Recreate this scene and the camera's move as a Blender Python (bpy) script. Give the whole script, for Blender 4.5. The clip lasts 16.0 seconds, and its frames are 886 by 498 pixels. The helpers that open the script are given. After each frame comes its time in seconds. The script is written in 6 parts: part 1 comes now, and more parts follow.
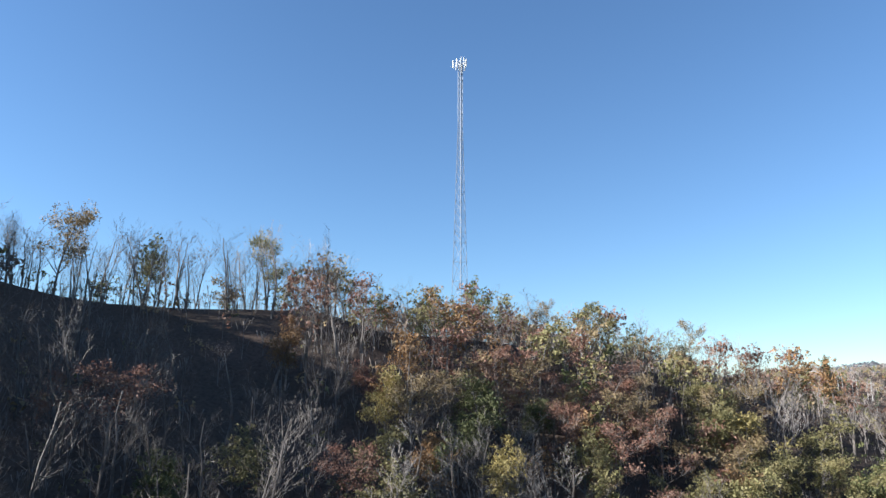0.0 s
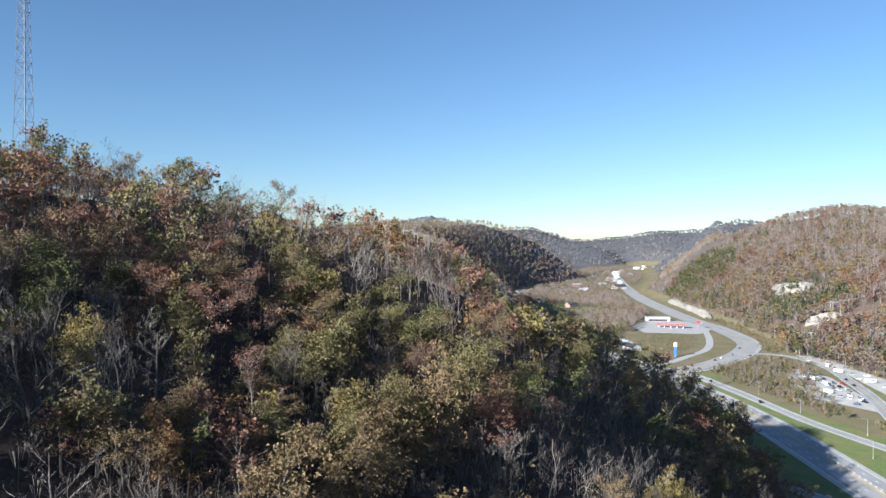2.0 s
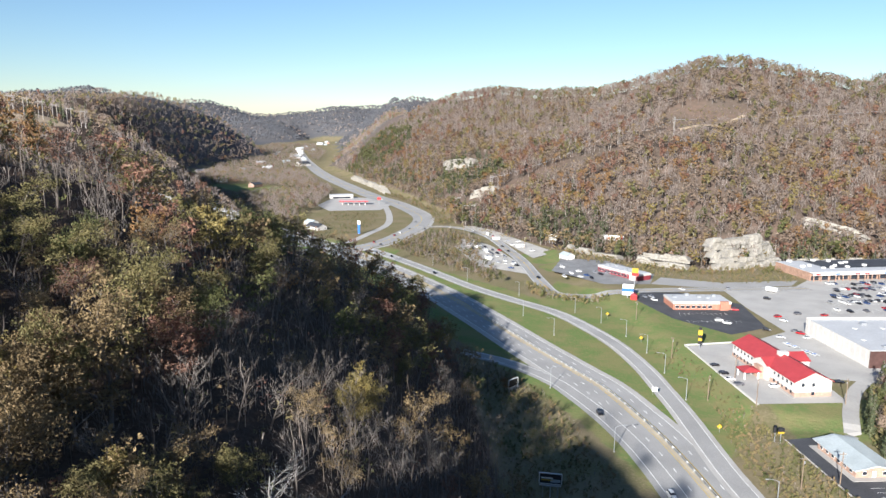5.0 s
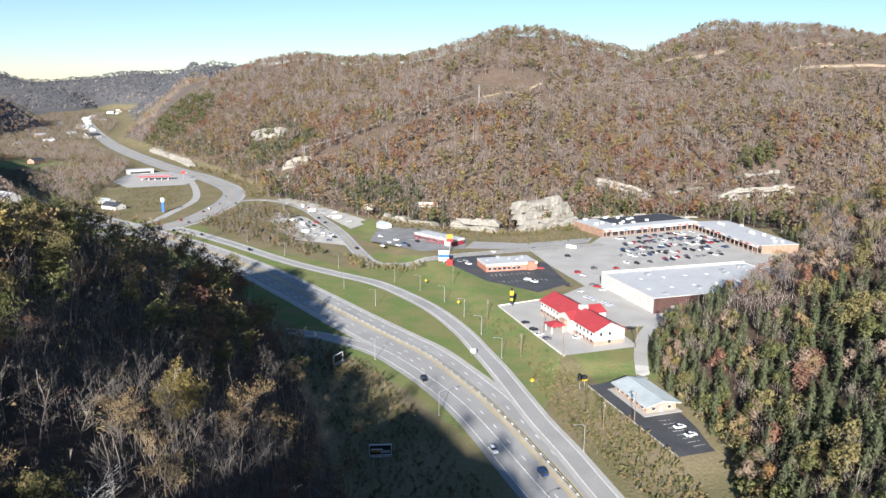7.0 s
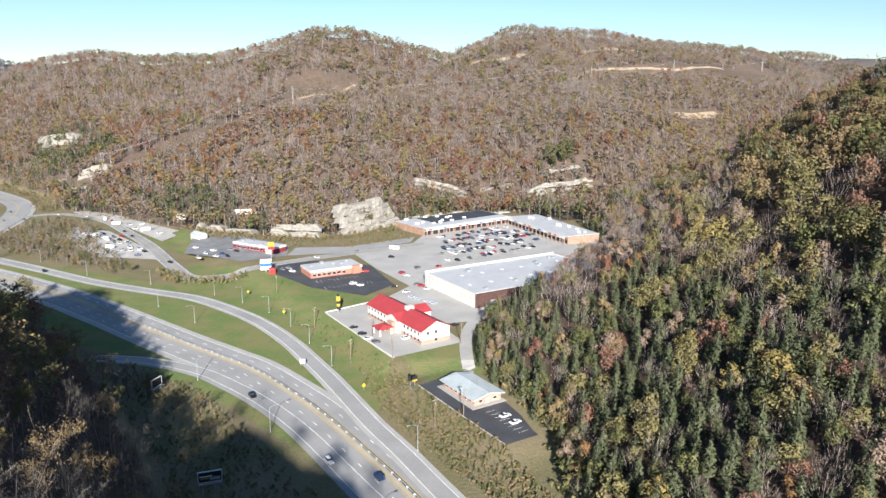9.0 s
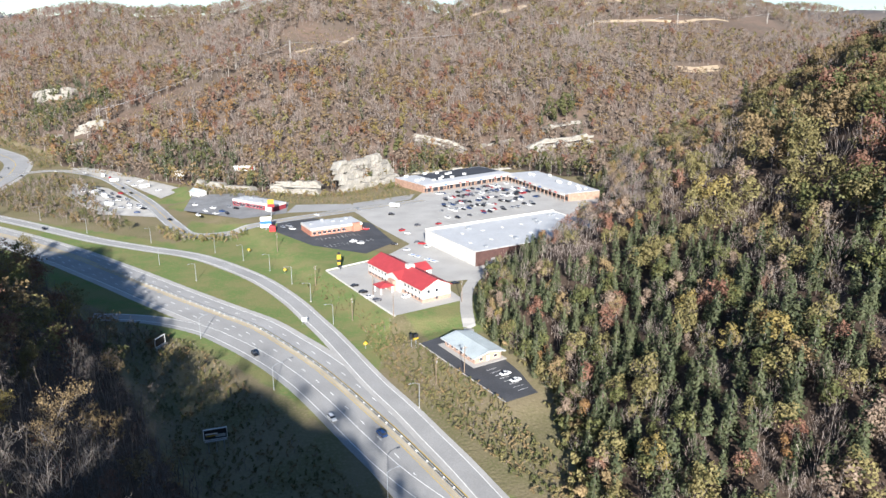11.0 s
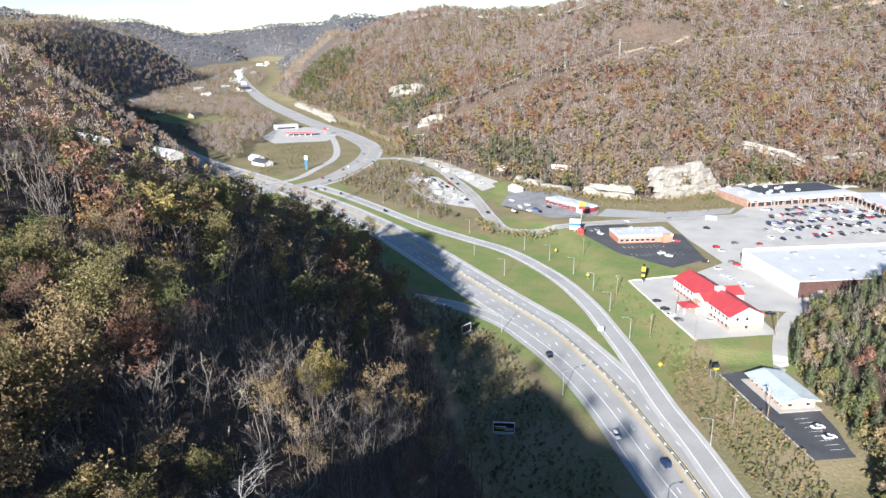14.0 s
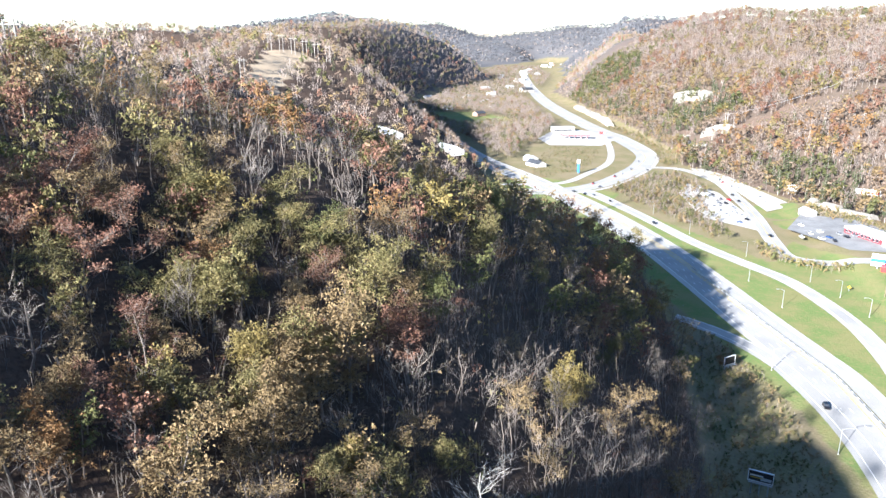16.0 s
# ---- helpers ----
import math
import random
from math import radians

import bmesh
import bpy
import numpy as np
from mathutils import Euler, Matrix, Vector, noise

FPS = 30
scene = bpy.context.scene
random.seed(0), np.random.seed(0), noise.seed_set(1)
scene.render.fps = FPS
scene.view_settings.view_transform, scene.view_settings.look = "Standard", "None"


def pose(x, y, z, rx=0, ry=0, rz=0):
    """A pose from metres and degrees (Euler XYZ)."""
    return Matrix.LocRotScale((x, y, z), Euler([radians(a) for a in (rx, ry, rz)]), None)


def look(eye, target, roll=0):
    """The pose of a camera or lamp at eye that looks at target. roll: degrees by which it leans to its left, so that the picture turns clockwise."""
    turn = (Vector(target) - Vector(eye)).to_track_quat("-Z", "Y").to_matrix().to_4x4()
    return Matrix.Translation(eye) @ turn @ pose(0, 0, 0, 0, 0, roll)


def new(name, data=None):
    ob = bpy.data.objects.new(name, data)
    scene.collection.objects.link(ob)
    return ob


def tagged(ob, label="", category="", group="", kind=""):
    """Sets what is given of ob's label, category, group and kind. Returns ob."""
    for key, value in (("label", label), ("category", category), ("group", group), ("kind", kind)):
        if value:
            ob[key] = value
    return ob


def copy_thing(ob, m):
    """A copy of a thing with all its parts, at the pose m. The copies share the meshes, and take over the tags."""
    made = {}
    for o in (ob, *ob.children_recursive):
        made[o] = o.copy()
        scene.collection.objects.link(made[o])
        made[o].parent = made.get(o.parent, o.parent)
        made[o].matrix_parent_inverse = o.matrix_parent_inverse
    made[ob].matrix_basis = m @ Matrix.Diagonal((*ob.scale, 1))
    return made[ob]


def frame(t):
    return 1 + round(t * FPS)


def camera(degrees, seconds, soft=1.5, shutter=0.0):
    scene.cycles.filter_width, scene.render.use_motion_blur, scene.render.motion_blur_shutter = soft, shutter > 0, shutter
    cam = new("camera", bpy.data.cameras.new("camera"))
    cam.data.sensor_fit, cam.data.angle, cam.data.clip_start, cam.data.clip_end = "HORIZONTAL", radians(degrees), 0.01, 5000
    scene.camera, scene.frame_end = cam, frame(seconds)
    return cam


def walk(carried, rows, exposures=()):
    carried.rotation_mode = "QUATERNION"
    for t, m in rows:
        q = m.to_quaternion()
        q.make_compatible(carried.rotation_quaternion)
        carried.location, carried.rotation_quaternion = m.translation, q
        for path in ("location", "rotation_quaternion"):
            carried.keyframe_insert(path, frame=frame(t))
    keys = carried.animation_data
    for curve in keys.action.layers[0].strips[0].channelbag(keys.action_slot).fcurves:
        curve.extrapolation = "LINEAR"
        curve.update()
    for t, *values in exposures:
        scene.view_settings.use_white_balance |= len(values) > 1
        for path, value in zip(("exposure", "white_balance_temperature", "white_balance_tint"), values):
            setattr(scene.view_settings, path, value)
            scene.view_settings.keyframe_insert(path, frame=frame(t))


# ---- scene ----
cam = camera(64.0, 16.0)
# seconds, place, turn to the left, tilt, roll
PATH = [
    (0, 5.97, -10.95, 110.10, 72.49, 11.55, 0.38),
    (0.5, 5.97, -11.04, 110.88, 68.96, 11.56, 0.41),
    (1, 5.96, -10.54, 111.04, 60.77, 11.35, 0.27),
    (1.5, 5.96, -10.49, 111.75, 50.62, 5.30, 0.14),
    (2, 6.31, -10.75, 112.54, 40.57, -0.33, 0.05),
    (2.5, 6.52, -10.90, 113.20, 31.34, -0.42, -0.09),
    (3, 6.45, -10.83, 113.82, 24.52, -4.97, -0.59),
    (3.2, 6.34, -10.76, 114.14, 23.52, -7.81, -0.72),
    (5.3, 0.24, 0.78, 118.17, 13.39, -10.81, 0.57),
    (5.5, 0.25, 0.87, 118.28, 11.83, -11.37, 0.63),
    (6, 0.11, 0.28, 119.24, 7.93, -12.71, 0.57),
    (6.5, 0.14, 0.16, 120.59, 4.15, -12.84, 0.44),
    (7, 0.02, 0.02, 121.42, 0.44, -12.86, 0.40),
    (7.5, -0.00, 0.39, 121.94, -3.33, -12.83, 0.40),
    (8, -0.08, 0.12, 122.61, -7.11, -12.82, 0.40),
    (8.5, 0.01, -0.11, 123.49, -10.87, -12.82, 0.39),
    (9, -0.12, -0.29, 124.44, -14.10, -12.83, 0.33),
    (9.2, -0.17, -0.46, 124.79, -14.58, -13.16, 0.29),
    (11.3, -0.62, 0.56, 126.81, -13.87, -16.69, 0.11),
    (11.5, -0.55, 0.46, 127.40, -13.06, -16.74, 0.09),
    (12, -0.50, 0.09, 128.79, -9.74, -16.86, -0.04),
    (12.5, 0.15, -0.18, 129.99, -4.85, -16.93, -0.29),
    (13, 0.35, -0.51, 131.07, 0.01, -16.92, -0.37),
    (13.5, 0.45, -0.60, 132.16, 5.23, -16.90, -0.45),
    (14, 0.29, -0.55, 133.08, 11.32, -16.88, -0.46),
    (14.5, 0.11, -0.44, 133.86, 17.37, -16.84, -0.48),
    (15, -0.05, -0.38, 134.65, 23.43, -16.80, -0.42),
    (15.5, 0.02, -0.37, 135.32, 29.48, -16.80, -0.41),
    (16, 0.29, -0.62, 136.08, 33.21, -16.66, -0.26),
]
walk(cam, [(t, pose(x, y, z, 90 + tilt, 0, turn) @ pose(0, 0, 0, 0, 0, roll)) for t, x, y, z, turn, tilt, roll in PATH],
     [(0.0, 1.84, 5950, 8), (1.0, 1.72, 5950, 8), (2.0, 1.44, 5900, 8), (2.5, 1.28, 5850, 9), (3.2, 1.3, 5950, 10), (5.3, 1.38, 6300, 10), (9.2, 1.38, 6350, 10), (11.3, 1.52, 6250, 10), (14.0, 1.68, 6150, 10), (15.0, 2.05, 6050, 10), (16.0, 2.4, 6050, 10)])

# ---- daylight ----
SUN_FROM = Vector((-0.17, -0.985, 0))
SUN_UP = radians(21.5)
world = bpy.data.worlds.new("sky")
scene.world = world
world.use_nodes = True
wn = world.node_tree.nodes
sky = wn.new("ShaderNodeTexSky")
sky.sky_type = "NISHITA"
sky.sun_disc = False
sky.sun_elevation = SUN_UP
sky.sun_rotation = math.atan2(SUN_FROM.x, SUN_FROM.y)
sky.altitude = 0
sky.air_density = 1.0
sky.dust_density = 0.0
sky.ozone_density = 4.2
wn["Background"].inputs["Strength"].default_value = 0.053
world.node_tree.links.new(sky.outputs["Color"], wn["Background"].inputs["Color"])
sun = new("sun", bpy.data.lights.new("sun", "SUN"))
sun.data.energy, sun.data.angle, sun.data.color = 5.0, radians(0.5), (1.0, 0.95, 0.885)
d = Vector((SUN_FROM.x * math.cos(SUN_UP), SUN_FROM.y * math.cos(SUN_UP), math.sin(SUN_UP)))
sun.matrix_world = look((0, -200, 400), Vector((0, -200, 400)) - d)


# ---- materials ----
def material(name, base, rough=0.8, metal=0.0, vary=0.25, scale=1.0, fine=8.0, bump=0.0, second=None, by_object=0.0, by_island=0.0, through_light=0.0, blotch=0.0):
    """A surface of one base colour with variation at two scales, grain relief and an optional second colour in patches."""
    m = bpy.data.materials.new(name)
    m.use_nodes = True
    n, l = m.node_tree.nodes, m.node_tree.links
    b = n["Principled BSDF"]
    b.inputs["Roughness"].default_value, b.inputs["Metallic"].default_value = rough, metal
    b.inputs["Specular IOR Level"].default_value = 0.3
    geo = n.new("ShaderNodeNewGeometry")
    def noise_at(size, detail):
        t = n.new("ShaderNodeTexNoise")
        t.inputs["Scale"].default_value, t.inputs["Detail"].default_value = size, detail
        l.new(geo.outputs["Position"], t.inputs["Vector"])
        return t
    big, small = noise_at(scale, 3), noise_at(fine, 4)
    rgb = n.new("ShaderNodeRGB")
    rgb.outputs[0].default_value = (*base, 1)
    colour = rgb.outputs[0]
    def times(colour, source, low, high):
        r = n.new("ShaderNodeMapRange")
        r.inputs["From Min"].default_value, r.inputs["From Max"].default_value = 0.3, 0.7
        if source.name in ("Random", "Random Per Island"):
            r.inputs["From Min"].default_value, r.inputs["From Max"].default_value = 0.0, 1.0
        r.inputs["To Min"].default_value, r.inputs["To Max"].default_value = low, high
        l.new(source, r.inputs["Value"])
        x = n.new("ShaderNodeMix")
        x.data_type, x.blend_type = "RGBA", "MULTIPLY"
        x.inputs[0].default_value = 1.0
        l.new(colour, x.inputs[6])
        l.new(r.outputs["Result"], x.inputs[7])
        return x.outputs[2]
    if second:
        r = n.new("ShaderNodeMapRange")
        r.inputs["From Min"].default_value, r.inputs["From Max"].default_value = 0.42 - blotch, 0.58 + blotch
        l.new(big.outputs["Fac"], r.inputs["Value"])
        x = n.new("ShaderNodeMix")
        x.data_type = "RGBA"
        l.new(r.outputs["Result"], x.inputs[0])
        l.new(colour, x.inputs[6])
        x.inputs[7].default_value = (*second, 1)
        colour = x.outputs[2]
    colour = times(colour, big.outputs["Fac"], 1 - vary, 1 + vary)
    colour = times(colour, small.outputs["Fac"], 1 - vary, 1 + vary)
    if by_object:
        info = n.new("ShaderNodeObjectInfo")
        colour = times(colour, info.outputs["Random"], 1 - by_object, 1 + by_object)
    if by_island:
        colour = times(colour, geo.outputs["Random Per Island"], 1 - by_island, 1 + by_island)
    l.new(colour, b.inputs["Base Color"])
    if through_light:
        t = n.new("ShaderNodeBsdfTranslucent")
        l.new(colour, t.inputs["Color"])
        mix = n.new("ShaderNodeMixShader")
        mix.inputs[0].default_value = through_light
        l.new(b.outputs[0], mix.inputs[1])
        l.new(t.outputs[0], mix.inputs[2])
        l.new(mix.outputs[0], n["Material Output"].inputs["Surface"])
    if bump:
        k = n.new("ShaderNodeBump")
        k.inputs["Strength"].default_value, k.inputs["Distance"].default_value = 0.8, bump
        l.new(small.outputs["Fac"], k.inputs["Height"])
        l.new(k.outputs["Normal"], b.inputs["Normal"])
    return m


ASPHALT = material("asphalt", (0.3, 0.295, 0.285), 0.85, scale=0.05, fine=2.5, vary=0.12, bump=0.01)
NEW_ASPHALT = material("new_asphalt", (0.06, 0.062, 0.068), 0.8, scale=0.1, fine=2.0, vary=0.2)
CONCRETE = material("concrete", (0.375, 0.362, 0.34), 0.85, scale=0.08, fine=2.0, vary=0.1, bump=0.01)
ROAD_PAINT = material("road_paint", (0.75, 0.75, 0.72), 0.6, vary=0.1, fine=3)
YELLOW_PAINT = material("yellow_paint", (0.55, 0.38, 0.08), 0.6, vary=0.12, fine=3)
GRAVEL = material("gravel", (0.42, 0.4, 0.365), 0.9, scale=0.1, fine=1.5, vary=0.15)
LIMESTONE = material("limestone", (0.31, 0.292, 0.258), 0.9, scale=0.25, fine=0.9, vary=0.24, bump=0.3, second=(0.235, 0.218, 0.185), by_island=0.1)
WHITE_WALL = material("white_wall", (0.5, 0.485, 0.455), 0.7, vary=0.06, scale=0.2, fine=1.5)
WHITE_ROOF = material("white_roof", (0.44, 0.45, 0.46), 0.6, vary=0.06, scale=0.1, fine=0.8)
GREY_ROOF = material("grey_roof", (0.34, 0.38, 0.39), 0.5, vary=0.1, scale=0.2, fine=2)
DARK_ROOF = material("dark_roof", (0.045, 0.05, 0.06), 0.8, vary=0.2, scale=0.15, fine=1)
RED_ROOF = material("red_roof", (0.34, 0.045, 0.05), 0.55, vary=0.1, scale=0.3, fine=3)
BRICK = material("brick", (0.3, 0.19, 0.14), 0.85, vary=0.2, scale=0.5, fine=6)
BROWN_BRICK = material("brown_brick", (0.075, 0.04, 0.035), 0.85, vary=0.2, scale=0.5, fine=6)
PINK_BRICK = material("pink_brick", (0.36, 0.24, 0.185), 0.85, vary=0.2, scale=0.5, fine=6)
ORANGE_BRICK = material("orange_brick", (0.36, 0.16, 0.11), 0.8, vary=0.15, scale=0.5, fine=5)
MAROON = material("maroon_paint", (0.2, 0.03, 0.04), 0.6, vary=0.1)
DARK_GLASS = material("dark_glass", (0.03, 0.035, 0.045), 0.08, vary=0.1)
STEEL = material("galvanised_steel", (0.4, 0.42, 0.44), 0.45, metal=0.6, vary=0.1)
POLE_WOOD = material("pole_wood", (0.2, 0.15, 0.11), 0.9, vary=0.2, fine=5)
YELLOW_SIGN = material("yellow_sign", (0.42, 0.28, 0.03), 0.5, vary=0.05)
BLACK = material("black_paint", (0.02, 0.02, 0.022), 0.5, vary=0.1)
BLUE = material("blue_paint", (0.03, 0.13, 0.4), 0.45, vary=0.08)
RED = material("red_paint", (0.5, 0.03, 0.03), 0.45, vary=0.08)
WHITE = material("white_paint", (0.66, 0.66, 0.64), 0.5, vary=0.04)

# lighter than bark, for stems of the farther woods
FAR_BARK = material("light_bark", (0.25, 0.224, 0.2), 0.95, vary=0.2, scale=0.3, fine=4, by_island=0.3)
BARK = material("bark", (0.13, 0.112, 0.098), 0.95, vary=0.25, scale=0.3, fine=4, by_object=0.3, by_island=0.15)
PALE_BARK = material("pale_bark", (0.43, 0.405, 0.365), 0.9, vary=0.15, scale=0.3, fine=4, by_object=0.15)
TWIGS = material("twigs", (0.19, 0.166, 0.147), 0.95, vary=0.2, scale=0.1, fine=2, by_object=0.25, by_island=0.2)


def foliage(name, base, second):
    return material(name, base, 0.7, vary=0.16, scale=0.35, fine=2.0, second=second, by_object=0.2, by_island=0.09, through_light=0.16)


LEAVES = {
    "rust": foliage("rust_leaves", (0.18, 0.0858, 0.0572), (0.18, 0.106, 0.0735)),
    "orange": foliage("orange_leaves", (0.224, 0.125, 0.0516), (0.189, 0.112, 0.0516)),
    "yellow": foliage("yellow_leaves", (0.229, 0.176, 0.0572), (0.188, 0.151, 0.0572)),
    "tan": foliage("tan_leaves", (0.222, 0.158, 0.0791), (0.19, 0.138, 0.0712)),
    "olive": foliage("olive_leaves", (0.146, 0.131, 0.0514), (0.174, 0.146, 0.0633)),
    "green": foliage("green_leaves", (0.0804, 0.0892, 0.0307), (0.106, 0.106, 0.0402)),
    "pine": foliage("pine_needles", (0.0548, 0.0672, 0.0329), (0.0731, 0.0819, 0.0402)),
    "mauve": foliage("bare_crown", (0.206, 0.169, 0.148), (0.241, 0.196, 0.172)),
    # bare_crown a third darker: the near slope's shade put into the colour
    "grey": foliage("shaded_twigs", (0.138, 0.116, 0.101), (0.163, 0.138, 0.119)),
    # blue-grey leaf colour stands in for haze on the farthest trees
    "blue": foliage("haze_blue_woods", (0.0851, 0.0898, 0.102), (0.105, 0.106, 0.114)),
    "brown": foliage("dry_brown_leaves", (0.184, 0.134, 0.0976), (0.208, 0.156, 0.116)),
}


# ---- the lie of the land ----
RIDGES = []


def ridge(slope, crest, *spine):
    """A hill: its spine as points x, y, height; the slope of its sides; the roundness of its crest."""
    RIDGES.append((spine, slope, crest))


ridge(0.57, 10, (-420, -230, 124), (-300, -150, 122), (-230, -95, 127), (-197, -61, 134.5), (-209, -20, 135), (-208, 13, 134), (-203, 38, 125), (-190, 120, 114), (-152, 160, 103), (-122, 217, 85), (-114, 300, 58), (-125, 370, 15))
# unseen ridge behind the camera, crest shaped to set where the slope is shaded
ridge(1.2, 8, (-300, -150, 150), (-230, -138, 172), (-180, -126, 176), (-164, -122, 163), (-136, -112, 124), (-116, -112, 119), (-104, -114, 121), (-90, -117, 135), (-77, -118, 150), (-60, -125, 143), (-25, -140, 136), (10, -200, 118), (40, -330, 115))
ridge(0.5, 35, (-240, 70, 108), (-280, 85, 130), (-420, 180, 120), (-540, 330, 112))
ridge(0.4, 35, (-540, 330, 112), (-640, 560, 112), (-760, 760, 130), (-1000, 900, 145), (-1150, 780, 150), (-1500, 600, 150))
ridge(0.4, 60, (-420, 180, 118), (-700, 50, 140), (-1200, 200, 150), (-1800, 700, 155))
ridge(0.45, 40, (-900, 3700, 190), (-1150, 2800, 178), (-809, 2212, 152), (-500, 1730, 142), (-374, 1562, 160), (-296, 1487, 172), (-161, 1341, 150), (-55, 1275, 158), (91, 1152, 183), (141, 1162, 186), (241, 1176, 172), (312, 1189, 158), (366, 1205, 178), (470, 1330, 206), (626, 1313, 206), (850, 1378, 202), (1004, 1403, 198), (1179, 1477, 190), (1400, 1508, 204), (2200, 1700, 208))
ridge(0.42, 40, (91, 1152, 165), (60, 900, 92))
ridge(0.45, 50, (470, 1330, 180), (420, 900, 98))
ridge(0.4, 50, (626, 1313, 180), (900, 1000, 110), (950, 800, 90))
ridge(0.5, 20, (900, 420, 165), (480, 375, 134), (375, 350, 133), (315, 290, 124), (250, 165, 112), (225, -50, 130), (250, -400, 170))
ridge(0.38, 40, (-1500, 1000, 142), (-1300, 1120, 136), (-1144, 1257, 154), (-1245, 1565, 158), (-1243, 1815, 142), (-1205, 2014, 80))
ridge(0.35, 100, (-1600, 1500, 150), (-2000, 2300, 165), (-2600, 3000, 180), (-3000, 3500, 190))
ridge(0.3, 80, (-1830, 4160, 160), (-2150, 3950, 172), (-2650, 3660, 185), (-3000, 3500, 190))
ridge(0.3, 80, (-900, 3700, 190), (-1250, 4150, 192), (-1600, 4350, 176), (-1830, 4160, 160))
ridge(0.35, 100, (1500, 300, 170), (2600, 900, 200))
ridge(0.3, 100, (600, -700, 150), (1500, -900, 180))
ridge(0.35, 100, (-400, -600, 165), (-1500, -700, 190), (-3000, -200, 210))
# the valley floor, up its east side and back down its west side
EAST_FOOT = [(150, -400), (115, -100), (90, 60), (80, 150), (93, 215), (90, 252), (86.5, 283), (93, 305), (101, 330), (113, 348), (138, 350), (165, 357), (200, 379), (232, 430), (262, 520), (280, 600), (240, 655), (130, 648), (96, 612), (50, 585), (-5, 600), (-60, 640), (-130, 715), (-205, 785), (-235, 860), (-318, 1000)]
WEST_FOOT = [(-428, 1165), (-560, 1350), (-735, 1610), (-1000, 2300), (-1330, 3000), (-1600, 3700), (-1800, 3700), (-1700, 2900), (-1290, 2180), (-1130, 2030), (-1080, 1800), (-1000, 1500), (-850, 1130), (-700, 980), (-560, 860), (-420, 700), (-300, 560), (-170, 455), (-110, 385), (-75, 320), (-52, 260), (-28, 195), (0, 140), (25, 60), (50, -100), (60, -400)]
FLOOR = EAST_FOOT + WEST_FOOT
PLATEAU = [(100, 292), (52, 301), (27, 377), (5, 440), (-15, 490), (-45, 560), (-70, 640), (130, 700), (320, 640), (300, 500), (160, 330)]
OFFICE_PAD = [(58, 273), (77, 214), (95, 219), (90, 252), (78, 283)]


def outside(x, y, polygon):
    """How far points lie outside a polygon; 0 inside it."""
    inside = np.zeros(x.shape, bool)
    best = np.full(x.shape, 1e9)
    for (ax, ay), (bx, by) in zip(polygon, polygon[1:] + polygon[:1]):
        with np.errstate(divide="ignore", invalid="ignore"):
            cross = ((ay > y) != (by > y)) & (x < (bx - ax) * (y - ay) / (by - ay + 1e-12) + ax)
        inside ^= cross
        s = np.clip(((x - ax) * (bx - ax) + (y - ay) * (by - ay)) / ((bx - ax) ** 2 + (by - ay) ** 2), 0, 1)
        best = np.minimum(best, np.hypot(x - ax - s * (bx - ax), y - ay - s * (by - ay)))
    return np.where(inside, 0.0, best)


def lattice(i, j, seed):
    v = np.sin(i * 127.1 + j * 311.7 + seed * 74.7) * 43758.5453
    return v - np.floor(v)


def smooth_noise(x, y, size, seed):
    x, y = x / size, y / size
    i, j = np.floor(x), np.floor(y)
    u, v = x - i, y - j
    u, v = u * u * (3 - 2 * u), v * v * (3 - 2 * v)
    return ((lattice(i, j, seed) * (1 - u) + lattice(i + 1, j, seed) * u) * (1 - v) + (lattice(i, j + 1, seed) * (1 - u) + lattice(i + 1, j + 1, seed) * u) * v) * 2 - 1


def ramp(v, low, high):
    s = np.clip((v - low) / (high - low), 0, 1)
    return s * s * (3 - 2 * s)


